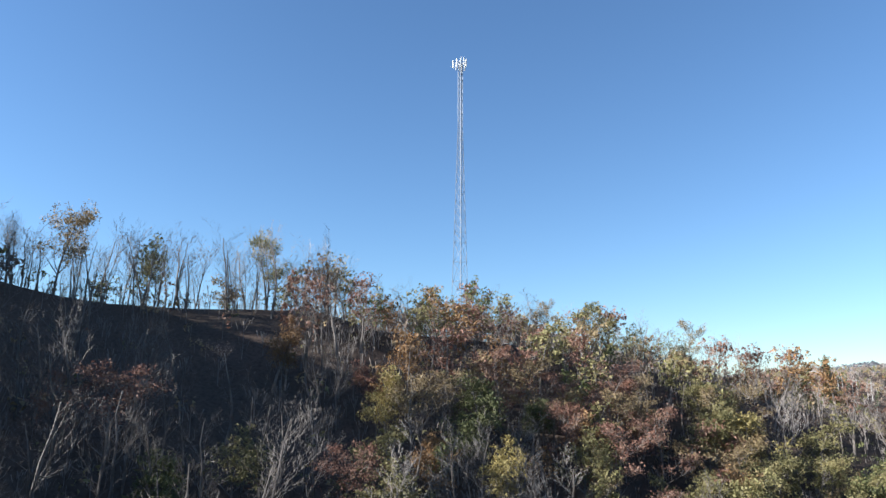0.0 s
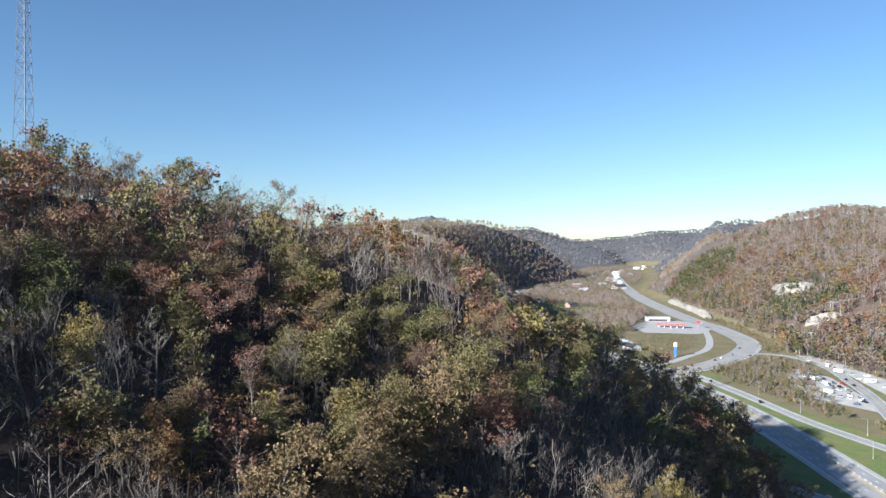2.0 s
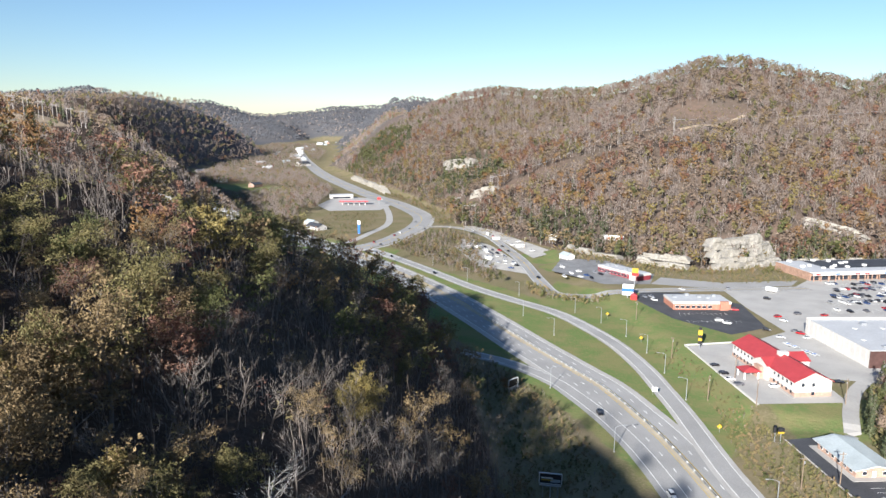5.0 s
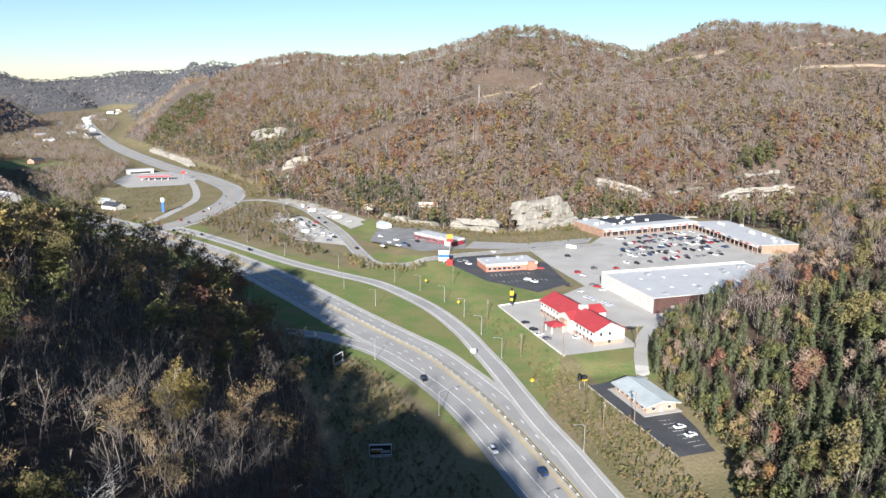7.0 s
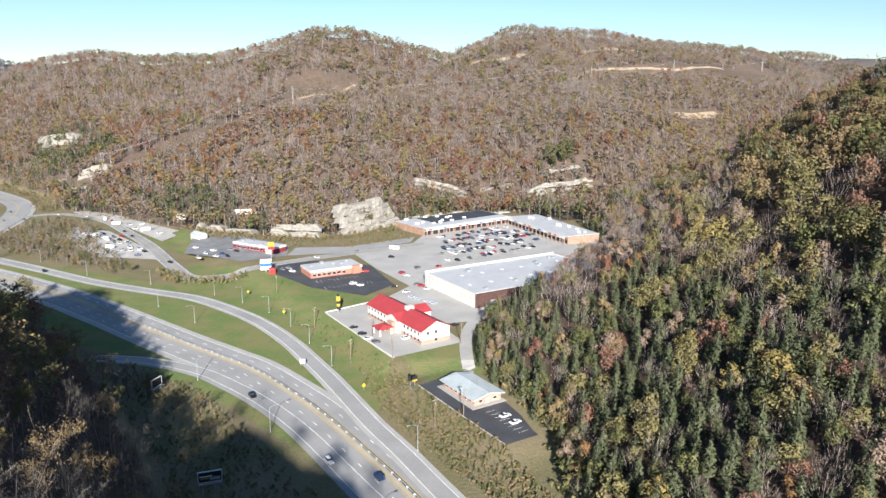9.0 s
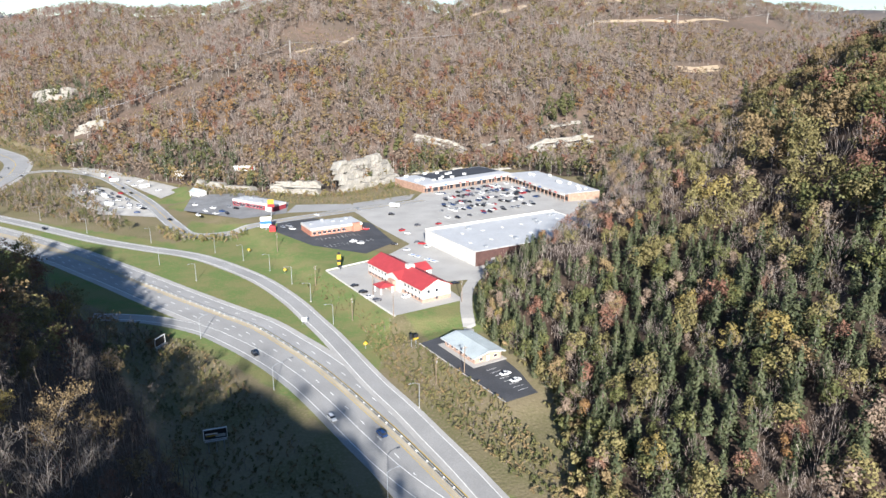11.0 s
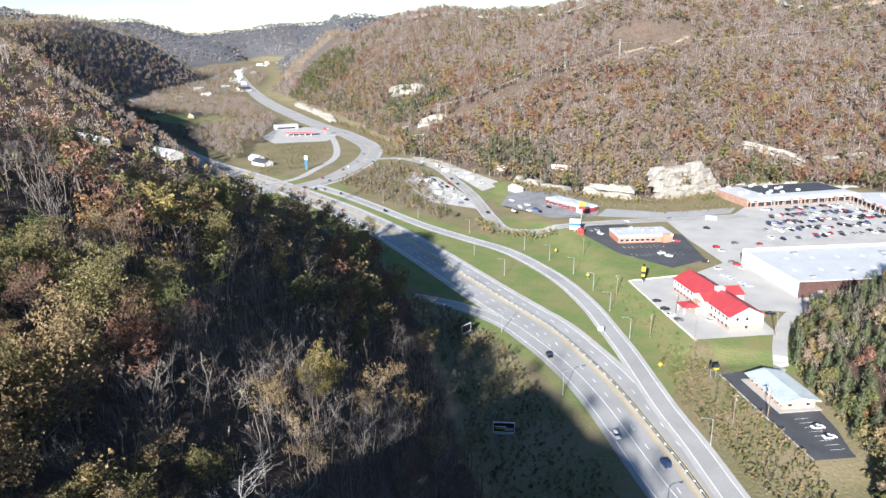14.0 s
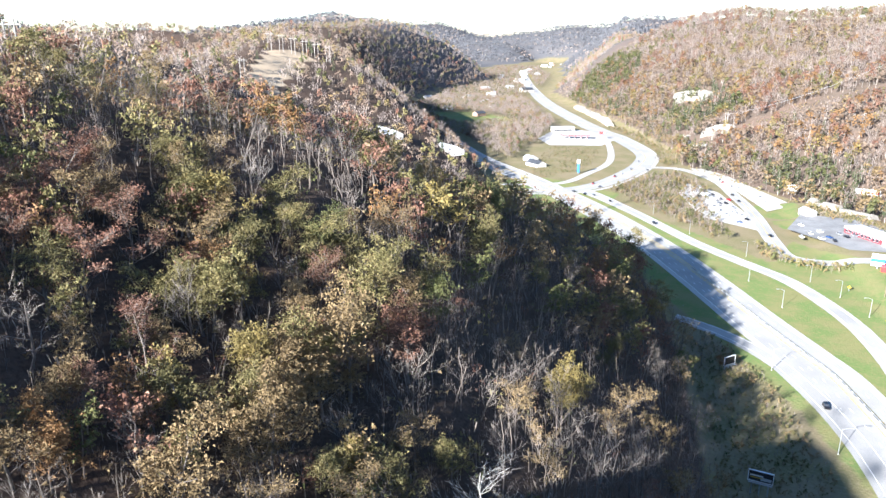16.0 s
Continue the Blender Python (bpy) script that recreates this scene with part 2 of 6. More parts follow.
def land(x, y):
    """The height of the ground."""
    x, y = np.asarray(x, float), np.asarray(y, float)
    total = np.zeros(x.shape)
    for spine, slope, crest in RIDGES:
        top = np.full(x.shape, -1e3)
        for (ax, ay, az), (bx, by, bz) in zip(spine, spine[1:]):
            s = np.clip(((x - ax) * (bx - ax) + (y - ay) * (by - ay)) / ((bx - ax) ** 2 + (by - ay) ** 2), 0, 1)
            gap = np.hypot(x - ax - s * (bx - ax), y - ay - s * (by - ay))
            top = np.maximum(top, az + s * (bz - az) - slope * (np.sqrt(gap * gap + crest * crest) - crest))
        total += np.maximum(top, 0) ** 6
    high = total ** (1 / 6)
    far = outside(x, y, FLOOR)
    rough = 7 * smooth_noise(x, y, 170, 1) + 4.5 * smooth_noise(x, y, 70, 2) + 1.5 * smooth_noise(x, y, 24, 3)
    rough = rough + 13 * smooth_noise(x, y, 420, 5) * ramp(np.hypot(x + 100, y - 900), 1100, 1700) + 22 * smooth_noise(x, y, 640, 7) * ramp(np.hypot(x + 100, y - 900), 1900, 2600)
    rough = rough + 15 * smooth_noise(x, y, 250, 8) * ramp(-x, 380, 640) * (1 - ramp(y, 900, 1300))
    away = ramp(np.hypot(x, y), 1500, 2300)
    rough = rough + away * (70 * (0.5 - np.abs(smooth_noise(x, y, 380, 12))) + 24 * smooth_noise(x, y, 150, 13))
    calm = 0.3 + 0.7 * ramp(np.hypot(x, y - 60), 250, 480)
    high = high + rough * calm * np.clip(high / 60, 0, 1) * np.clip(far / 60, 0, 1)
    z = np.minimum(high, (0.8 + 0.8 * ramp(-y, 20, 110)) * far)
    apron = np.where((x > 60) & (y < 560), 0.4 * np.minimum(far, 55), 0.05 * np.minimum(far, 40))
    z = np.where(far > 0, np.maximum(z, apron), 0)
    z = np.maximum(z, 3.0 * (1 - ramp(outside(x, y, PLATEAU), 0, 14)) * (far <= 6))
    return np.maximum(z, 2.0 * (1 - ramp(outside(x, y, OFFICE_PAD), 0, 10)) * (far <= 6))


def steps(inner_low, inner_high, fine, outer_low, outer_high):
    """Grid lines that are close together in the middle and spread outwards."""
    values = list(np.arange(inner_low, inner_high + 0.1, fine))
    gap = fine
    while values[-1] < outer_high:
        gap *= 1.035
        values.append(values[-1] + gap)
    gap = fine
    while values[0] > outer_low:
        gap *= 1.045
        values.insert(0, values[0] - gap)
    return np.array(values)


def mesh_from(name, verts, faces, materials, indices=None, smooth=False):
    """A mesh from arrays of places and of faces; a last corner of -1 makes a face a triangle."""
    verts, faces = np.asarray(verts, np.float32), np.asarray(faces, np.int32)
    me = bpy.data.meshes.new(name)
    n = len(faces)
    me.vertices.add(len(verts))
    me.vertices.foreach_set("co", verts.ravel())
    corners = faces.ravel()[faces.ravel() >= 0]
    sizes = (faces >= 0).sum(1)
    me.loops.add(len(corners))
    me.loops.foreach_set("vertex_index", corners)
    me.polygons.add(n)
    me.polygons.foreach_set("loop_start", np.r_[0, np.cumsum(sizes)[:-1]].astype(np.int32))
    for m in materials:
        me.materials.append(m)
    if indices is not None:
        me.polygons.foreach_set("material_index", np.asarray(indices, np.int32))
    me.polygons.foreach_set("use_smooth", np.full(n, smooth))
    me.update(calc_edges=True)
    return me


def ground_material():
    m = bpy.data.materials.new("ground")
    m.use_nodes = True
    n, l = m.node_tree.nodes, m.node_tree.links
    b = n["Principled BSDF"]
    b.inputs["Roughness"].default_value = 0.95
    b.inputs["Specular IOR Level"].default_value = 0.053
    geo = n.new("ShaderNodeNewGeometry")
    cover = n.new("ShaderNodeAttribute")
    cover.attribute_name = "cover"
    split = n.new("ShaderNodeSeparateColor")
    l.new(cover.outputs["Color"], split.inputs[0])
    def noisy(size, detail=4):
        t = n.new("ShaderNodeTexNoise")
        t.inputs["Scale"].default_value, t.inputs["Detail"].default_value = size, detail
        l.new(geo.outputs["Position"], t.inputs["Vector"])
        return t.outputs["Fac"]
    def blend(fac, a, c, low=0.4, high=0.6):
        r = n.new("ShaderNodeMapRange")
        r.inputs["From Min"].default_value, r.inputs["From Max"].default_value = low, high
        l.new(fac, r.inputs["Value"])
        x = n.new("ShaderNodeMix")
        x.data_type = "RGBA"
        l.new(r.outputs["Result"], x.inputs[0])
        for socket, v in ((x.inputs[6], a), (x.inputs[7], c)):
            if isinstance(v, tuple):
                socket.default_value = (*v, 1)
            else:
                l.new(v, socket)
        return x.outputs[2]
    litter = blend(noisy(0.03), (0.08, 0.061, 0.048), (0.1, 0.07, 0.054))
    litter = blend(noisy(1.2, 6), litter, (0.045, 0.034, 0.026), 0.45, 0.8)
    lawn = blend(noisy(0.06), (0.13, 0.178, 0.062), (0.185, 0.185, 0.08))
    lawn = blend(noisy(0.5, 5), lawn, (0.22, 0.19, 0.09), 0.5, 0.8)
    # leaf litter of the north hill, paled to put haze into its colour
    hazed_litter = blend(noisy(0.02), (0.122, 0.095, 0.076), (0.145, 0.103, 0.08))
    hazed_litter = blend(noisy(0.15, 5), hazed_litter, (0.09, 0.074, 0.058), 0.45, 0.75)
    litter = blend(cover.outputs["Alpha"], litter, hazed_litter, 0.0, 0.5)
    # farthest ground turns blue-grey, haze painted into the base colour
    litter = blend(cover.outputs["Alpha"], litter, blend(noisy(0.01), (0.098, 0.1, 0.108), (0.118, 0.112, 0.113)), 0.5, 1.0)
    weeds = blend(noisy(0.04), (0.2, 0.165, 0.1), (0.15, 0.14, 0.07))
    weeds = blend(noisy(0.9, 5), weeds, (0.23, 0.19, 0.12), 0.45, 0.75)
    edge = n.new("ShaderNodeMath")
    edge.operation = "ADD"
    wob = n.new("ShaderNodeMapRange")
    wob.inputs["To Min"].default_value, wob.inputs["To Max"].default_value = -0.25, 0.25
    l.new(noisy(0.25, 4), wob.inputs["Value"])
    l.new(split.outputs[0], edge.inputs[0])
    l.new(wob.outputs["Result"], edge.inputs[1])
    edge2 = n.new("ShaderNodeMath")
    edge2.operation = "ADD"
    l.new(split.outputs[1], edge2.inputs[0])
    l.new(wob.outputs["Result"], edge2.inputs[1])
    colour = blend(edge2.outputs[0], litter, weeds)
    colour = blend(edge.outputs[0], colour, lawn)
    bare = n.new("ShaderNodeMath")
    bare.operation = "ADD"
    l.new(split.outputs[2], bare.inputs[0])
    l.new(wob.outputs["Result"], bare.inputs[1])
    colour = blend(bare.outputs[0], colour, (0.42, 0.33, 0.23))
    l.new(colour, b.inputs["Base Color"])
    k = n.new("ShaderNodeBump")
    k.inputs["Distance"].default_value = 0.3
    l.new(noisy(0.8, 6), k.inputs["Height"])
    l.new(k.outputs["Normal"], b.inputs["Normal"])
    return m


LAWNS = [[(60, 20), (44, 150), (30, 195), (12, 235), (-12, 275), (-60, 335), (-180, 470), (-330, 600), (-300, 640), (-200, 600), (-150, 640), (-60, 520), (-25, 492), (4, 488), (6, 470), (26, 432), (54, 408), (60, 392), (28, 378), (52, 300), (95, 315), (90, 285), (60, 275), (60, 170), (85, 60)],
         [(-768, 1100), (-596, 951), (-520, 1060), (-560, 1090), (-700, 1160)],
         [(-95, 611), (-89, 630), (-73, 634), (-71, 616)], [(-88, 600), (-72, 612), (-66, 596), (-82, 590)], [(-76, 570), (-62, 580), (-58, 564), (-70, 558)]]
WEEDS = [[(48, 270), (36, 240), (60, 180), (75, 140), (85, 170), (78, 212), (58, 272), (55, 300)], [(-230, 720), (-150, 680), (-60, 540), (-60, 470), (-200, 580)]]


def build_ground():
    xs, ys = steps(-300, 400, 6.0, -6500, 4500), steps(0, 760, 6.0, -1200, 7500)
    gx, gy = np.meshgrid(xs, ys)
    gz = land(gx, gy)
    rows, cols = gx.shape
    at = np.arange(rows * cols).reshape(rows, cols)
    faces = np.stack([at[:-1, :-1], at[:-1, 1:], at[1:, 1:], at[1:, :-1]], -1).reshape(-1, 4)
    me = mesh_from("ground", np.stack([gx, gy, gz], -1).reshape(-1, 3), faces, [ground_material()], smooth=True)
    lawn = np.zeros(gx.shape)
    weeds = 0.9 * (1 - ramp(outside(gx, gy, FLOOR), -1, 12))
    for p in LAWNS:
        lawn = np.maximum(lawn, 1 - ramp(outside(gx, gy, p), 0, 12))
    for p in WEEDS:
        lawn = np.minimum(lawn, ramp(outside(gx, gy, p), 0, 8))
    bare = np.zeros(gx.shape)
    for p in BARE:
        bare = np.maximum(bare, 1 - ramp(outside(gx, gy, p), 0, 12))
    # alpha: amount of haze colour, half for the north hill, half by distance
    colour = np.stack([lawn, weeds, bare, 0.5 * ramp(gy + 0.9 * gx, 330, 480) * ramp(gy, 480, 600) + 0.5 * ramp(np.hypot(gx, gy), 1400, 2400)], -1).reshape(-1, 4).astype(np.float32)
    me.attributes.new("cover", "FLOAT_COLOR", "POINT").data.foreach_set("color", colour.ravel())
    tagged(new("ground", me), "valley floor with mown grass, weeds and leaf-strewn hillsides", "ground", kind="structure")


# open swathes without trees on the hills, and bare earth
CLEARINGS = [[(-176, 872), (-111, 907), (-35, 901), (38, 923), (70, 969), (63, 882), (10, 882), (-42, 845), (-100, 855), (-154, 846)],
             [(28, 1005), (125, 1016), (134, 973), (93, 933), (44, 909), (25, 925)],
             [(566, 1119), (571, 1145), (789, 1190), (998, 1320), (1012, 1242), (811, 1059), (731, 1116)],
             [(327, 1120), (440, 1190), (440, 1160), (380, 1122)], [(605, 1000), (690, 990), (690, 960), (605, 975)]]
PINE_PATCHES = [[(-423, 1277), (-528, 1343), (-640, 1540), (-560, 1560), (-450, 1400)], [(-310, 1036), (-214, 915), (-170, 930), (-240, 1120), (-290, 1110)], [(285, 725), (320, 790), (350, 770), (335, 715)], [(-120, 740), (-90, 690), (-20, 660), (-30, 700), (-100, 760)]]
BARE = [[(-672, 650), (-650, 690), (-600, 600), (-535, 500), (-560, 500)]]
build_ground()


# ---- roads ----
def smooth_line(points, gap=3.0):
    """A smooth line through points, with stations about gap metres apart."""
    p = [Vector((*q, 0)) if len(q) == 2 else Vector(q) for q in points]
    p = [2 * p[0] - p[1]] + p + [2 * p[-1] - p[-2]]
    out = []
    for a, b, c, d in zip(p, p[1:], p[2:], p[3:]):
        n = max(2, int((c - b).length / gap))
        for i in range(n):
            t = i / n
            out.append(0.5 * (2 * b + (c - a) * t + (2 * a - 5 * b + 4 * c - d) * t * t + (3 * b - a - 3 * c + d) * t ** 3))
    return out + [p[-2]]


def sides(line):
    """For each station the way to its right, level."""
    out = []
    for i, q in enumerate(line):
        t = line[min(i + 1, len(line) - 1)] - line[max(i - 1, 0)]
        out.append(Vector((t.y, -t.x, 0)).normalized())
    return out


def value(v, s):
    """A number, or the value at share s along a list of numbers."""
    if isinstance(v, (int, float)):
        return v
    k = s * (len(v) - 1)
    i = min(int(k), len(v) - 2)
    return v[i] + (v[i + 1] - v[i]) * (k - i)


def strip(name, line, left, right, lift, mat, parent=None, depth=0.0, on_land=False):
    """A ribbon along a line between two offsets to its right; with depth it has side faces as well."""
    verts, faces = [], []
    count = len(line)
    for i, (q, r) in enumerate(zip(line, sides(line))):
        s = i / (count - 1)
        a, b = q + r * value(left, s), q + r * value(right, s)
        za = float(land(a.x, a.y)) if on_land else a.z
        zb = float(land(b.x, b.y)) if on_land else b.z
        verts += [(a.x, a.y, za + lift), (b.x, b.y, zb + lift)]
        if depth:
            verts += [(a.x, a.y, za + lift - depth), (b.x, b.y, zb + lift - depth)]
    k = 4 if depth else 2
    for i in range(count - 1):
        o = i * k
        faces.append((o, o + 1, o + k + 1, o + k))
        if depth:
            faces += [(o + 2, o, o + k, o + k + 2), (o + 1, o + 3, o + k + 3, o + k + 1)]
    ob = new(name, mesh_from(name, verts, faces, [mat]))
    ob.parent = parent
    return ob


def dashes(name, line, offset, lift, mat, parent, long=3.05, cycle=12.2, wide=0.16, begin=0.0, end=1e9):
    """Broken lane marks along a line, each one a piece of its own."""
    travelled, due, made = 0.0, begin, []
    for a, b, r in zip(line, line[1:], sides(line)):
        step = (b - a).length
        while due < travelled + step and due < end:
            q = a + (b - a) * ((due - travelled) / step) + r * offset
            w = (b - a).normalized()
            verts = [q - r * wide, q + r * wide, q + r * wide + w * long, q - r * wide + w * long]
            ob = new(name, mesh_from(name, [(v.x, v.y, v.z + lift) for v in verts], [(0, 1, 2, 3)], [mat]))
            ob.parent = parent
            made.append(ob)
            due += cycle
        travelled += step
    return made


HIGHWAY = smooth_line([(112, -380), (98, -150), (80, 20), (63, 115), (52, 155), (42, 188), (37, 204), (30, 224), (22, 246), (13, 268), (2, 290), (-10, 312), (-24, 330), (-49, 362), (-89, 415), (-132, 468), (-200, 538), (-300, 625), (-420, 720), (-560, 860)], 5)
highway = strip("highway", HIGHWAY, -16.0, 11.5, 0.06, ASPHALT)
tagged(highway, "grey four-lane divided highway with worn asphalt and pale shoulders", "road", kind="structure")
for name, a, b in (("left_shoulder", -17.0, -13.9), ("right_shoulder", 8.9, 11.6)):
    strip(name, HIGHWAY, a, b, 0.075, CONCRETE, highway)
strip("median", HIGHWAY, -1.7, 1.7, 0.09, material("tan_concrete", (0.4, 0.345, 0.255), 0.85, scale=0.08, fine=2.0, vary=0.12), highway)
for off in (-13.6, 8.6):
    strip("edge_line", HIGHWAY, off - 0.14, off + 0.14, 0.1, ROAD_PAINT, highway)
for off in (-2.2, 1.5):
    strip("yellow_line", HIGHWAY, off - 0.14, off + 0.14, 0.1, YELLOW_PAINT, highway)
for off in (-9.9, -6.2, 4.9):
    dashes("lane_mark", HIGHWAY, off, 0.1, ROAD_PAINT, highway, begin=300, end=1150)

RAMP = smooth_line([(84, 60), (69, 112), (58, 155), (51.5, 183), (46.5, 202), (41.5, 221), (34.5, 244), (28, 270), (22, 294), (15, 318), (8, 341), (-5, 373), (-22, 402), (-46, 433), (-80, 459), (-115, 488), (-165, 538), (-212, 582), (-250, 612)], 4)
ramp_road = strip("ramp_road", RAMP, [-5] * 6 + [-5, -5, -6, -8], [5.5] * 8 + [6, 8], 0.13, CONCRETE)
tagged(ramp_road, "pale concrete slip road joining the highway", "road", kind="structure")
strip("asphalt_lane", RAMP, -2.6, 3.4, 0.145, ASPHALT, ramp_road)
for off in (-3.0, 3.5):
    strip("edge_line", RAMP, off - 0.12, off + 0.12, 0.16, ROAD_PAINT, ramp_road)

EXIT = smooth_line([(45, 160), (30, 190), (12, 239), (2, 262), (-9, 282), (-21, 300), (-31, 313), (-46, 326), (-63, 336), (-85, 343), (-120, 350)], 4)
exit_road = strip("exit_ramp", EXIT, -6.0, 3.5, 0.11, ASPHALT)
tagged(exit_road, "asphalt exit ramp curving away under the shaded hill", "road", kind="structure")
for off in (-3.4, 2.6):
    strip("edge_line", EXIT, off - 0.13, off + 0.13, 0.14, ROAD_PAINT, exit_road)

MAIN_STREET = smooth_line([(-330, 545), (-290, 575), (-256, 600), (-240, 640), (-237, 700), (-242, 770), (-264, 845), (-336, 958), (-392, 1025), (-497, 1170), (-698, 1475), (-1000, 2000), (-1400, 2750)], 6)
main_street = strip("main_street", MAIN_STREET, [-9, -10, -14, -16, -15, -13, -11, -10, -9, -9], [9, 12, 15, 15, 15, 14, 12, 11, 10, 9], 0.17, ASPHALT)
tagged(main_street, "wide asphalt valley road with turning lanes", "road", kind="structure")
strip("shoulder", MAIN_STREET, 12, 16, 0.15, CONCRETE, main_street)
strip("yellow_line", MAIN_STREET, -0.3, 0.3, 0.19, YELLOW_PAINT, main_street)

SHOP_ROAD = smooth_line([(-240, 735), (-222, 758), (-192, 759), (-150, 716), (-118, 650), (-92, 590), (-66, 515), (-50, 482), (-20, 484), (5, 497), (45, 513), (89, 528), (120, 540)], 4)
shop_road = strip("shop_road", SHOP_ROAD, -5.5, 5.5, 0.2, ASPHALT, on_land=True)
tagged(shop_road, "two-lane asphalt road past the shops", "road", kind="structure")
strip("yellow_line", SHOP_ROAD, -0.2, 0.2, 0.24, YELLOW_PAINT, shop_road, on_land=True)
for off in (-4.6, 4.6):
    strip("edge_line", SHOP_ROAD, off - 0.12, off + 0.12, 0.24, ROAD_PAINT, shop_road, on_land=True)
SIDE_ROAD = smooth_line([(-375, 985), (-340, 925), (-298, 828), (-275, 755), (-271, 690), (-272, 632), (-296, 606), (-340, 580)], 4)
tagged(strip("side_road", SIDE_ROAD, -4, 4, 0.14, CONCRETE), "pale concrete frontage road curving round the grass", "road", kind="structure")
LANE = smooth_line([(82, 268), (84, 285), (88, 305), (96, 330), (108, 352)], 4)
tagged(strip("lane", LANE, -3, 3, 0.3, CONCRETE, on_land=True), "narrow grey lane between the office and the motel", "road", kind="structure")


def slab(name, outline, z, mat, label, category, thick=0.3):
    bm = bmesh.new()
    f = bm.faces.new([bm.verts.new((x, y, z)) for x, y in outline])
    if f.normal.z < 0:
        f.normal_flip()
    bmesh.ops.triangulate(bm, faces=bm.faces[:])
    me = bpy.data.meshes.new(name)
    bm.to_mesh(me)
    bm.free()
    me.materials.append(mat)
    return tagged(new(name, me), label, category, kind="structure")


slab("motel_lot", [(28, 376), (52, 303), (90, 316), (84, 345), (60, 392)], 3.08, CONCRETE, "worn grey motel car park with a white kerb", "car park")
slab("shopping_lot", [(60, 392), (84, 345), (98, 345), (130, 345), (200, 408), (262, 520), (245, 620), (128, 575), (110, 540), (60, 520), (70, 470), (84, 420)], 3.05, CONCRETE, "broad pale grey shopping centre car park", "car park")
slab("restaurant_lot", [(2, 470), (24, 430), (54, 405), (75, 425), (68, 478), (30, 500), (5, 492)], 3.11, NEW_ASPHALT, "dark asphalt restaurant car park with white bays", "car park")
WORN_ASPHALT = material("worn_asphalt", (0.2, 0.2, 0.2), 0.85, scale=0.12, fine=2.0, vary=0.2)
slab("diner_lot", [(-62, 545), (-20, 510), (12, 520), (15, 555), (-20, 600), (-60, 600)], 3.14, WORN_ASPHALT, "grey asphalt car park beside the maroon restaurant", "car park")
slab("roadside_apron", [(12, 521), (45, 520), (89, 535), (110, 546), (118, 566), (62, 541), (20, 546)], 3.1, ASPHALT, "worn grey asphalt apron beside the shop road", "car park")
slab("office_lot", [(58, 272), (77, 215), (93, 220), (88, 251), (76, 281)], 2.1, NEW_ASPHALT, "dark asphalt office car park with painted bays", "car park")
slab("fuel_lot", [(-455, 1020), (-380, 1010), (-335, 945), (-330, 880), (-390, 850), (-430, 900)], 0.12, CONCRETE, "pale concrete filling station forecourt", "car park")
slab("sales_lot", [(-170, 690), (-135, 660), (-98, 590), (-80, 540), (-125, 560), (-165, 640)], 0.3, GRAVEL, "pale gravel vehicle sales lot", "car park")
slab("upper_sales_lot", [(-190, 770), (-165, 775), (-118, 705), (-70, 640), (-85, 605), (-128, 685)], 0.6, GRAVEL, "pale gravel lot beneath the hillside", "car park")


# ---- building helpers ----
def link(name, bm, mat, parent=None, label=""):
    me = bpy.data.meshes.new(name)
    bm.normal_update()
    bm.to_mesh(me)
    bm.free()
    for m in mat if isinstance(mat, (list, tuple)) else [mat]:
        me.materials.append(m)
    ob = new(name, me)
    ob.parent = parent
    return tagged(ob, label)


def part(name, bm, mat, parent, label=""):
    return link(name, bm, mat, parent, label)


def add_box(bm, x0, y0, z0, x1, y1, z1, bevel=0.0):
    made = bmesh.ops.create_cube(bm, size=1.0, matrix=Matrix.Translation(((x0 + x1) / 2, (y0 + y1) / 2, (z0 + z1) / 2)) @ Matrix.Diagonal((x1 - x0, y1 - y0, z1 - z0, 1)))
    if bevel:
        edges = list({e for v in made["verts"] for e in v.link_edges})
        bmesh.ops.bevel(bm, geom=edges, offset=bevel, segments=1, affect="EDGES")
    return bm


def box(x0, y0, z0, x1, y1, z1, bevel=0.0):
    return add_box(bmesh.new(), x0, y0, z0, x1, y1, z1, bevel)


def add_tube(bm, a, b, r0, r1=None, n=6):
    a, b = Vector(a), Vector(b)
    m = (b - a).to_track_quat("Z", "Y").to_matrix().to_4x4()
    bmesh.ops.create_cone(bm, cap_ends=True, segments=n, radius1=r0, radius2=r0 if r1 is None else r1, depth=(b - a).length, matrix=Matrix.Translation((a + b) / 2) @ m)
    return bm


def tube(a, b, r0, r1=None, n=6):
    return add_tube(bmesh.new(), a, b, r0, r1, n)


def gable(x0, y0, x1, y1, z, rise, over=0.6, thick=0.25, hip=0.0):
    """A roof with its ridge along y; hip: how far the ridge ends lie back."""
    bm = bmesh.new()
    x0, y0, x1, y1 = x0 - over, y0 - over, x1 + over, y1 + over
    xm = (x0 + x1) / 2
    low = [bm.verts.new(p) for p in ((x0, y0, z), (x1, y0, z), (x1, y1, z), (x0, y1, z))]
    high = [bm.verts.new((xm, y0 + hip, z + rise)), bm.verts.new((xm, y1 - hip, z + rise))]
    bm.faces.new((low[0], low[1], high[0]))
    bm.faces.new((low[1], low[2], high[1], high[0]))
    bm.faces.new((low[2], low[3], high[1]))
    bm.faces.new((low[3], low[0], high[0], high[1]))
    under = [bm.verts.new((v.co.x, v.co.y, z - thick)) for v in low]
    for i in range(4):
        bm.faces.new((low[i], under[i], under[(i + 1) % 4], low[(i + 1) % 4]))
    bm.faces.new(under[::-1])
    return bm


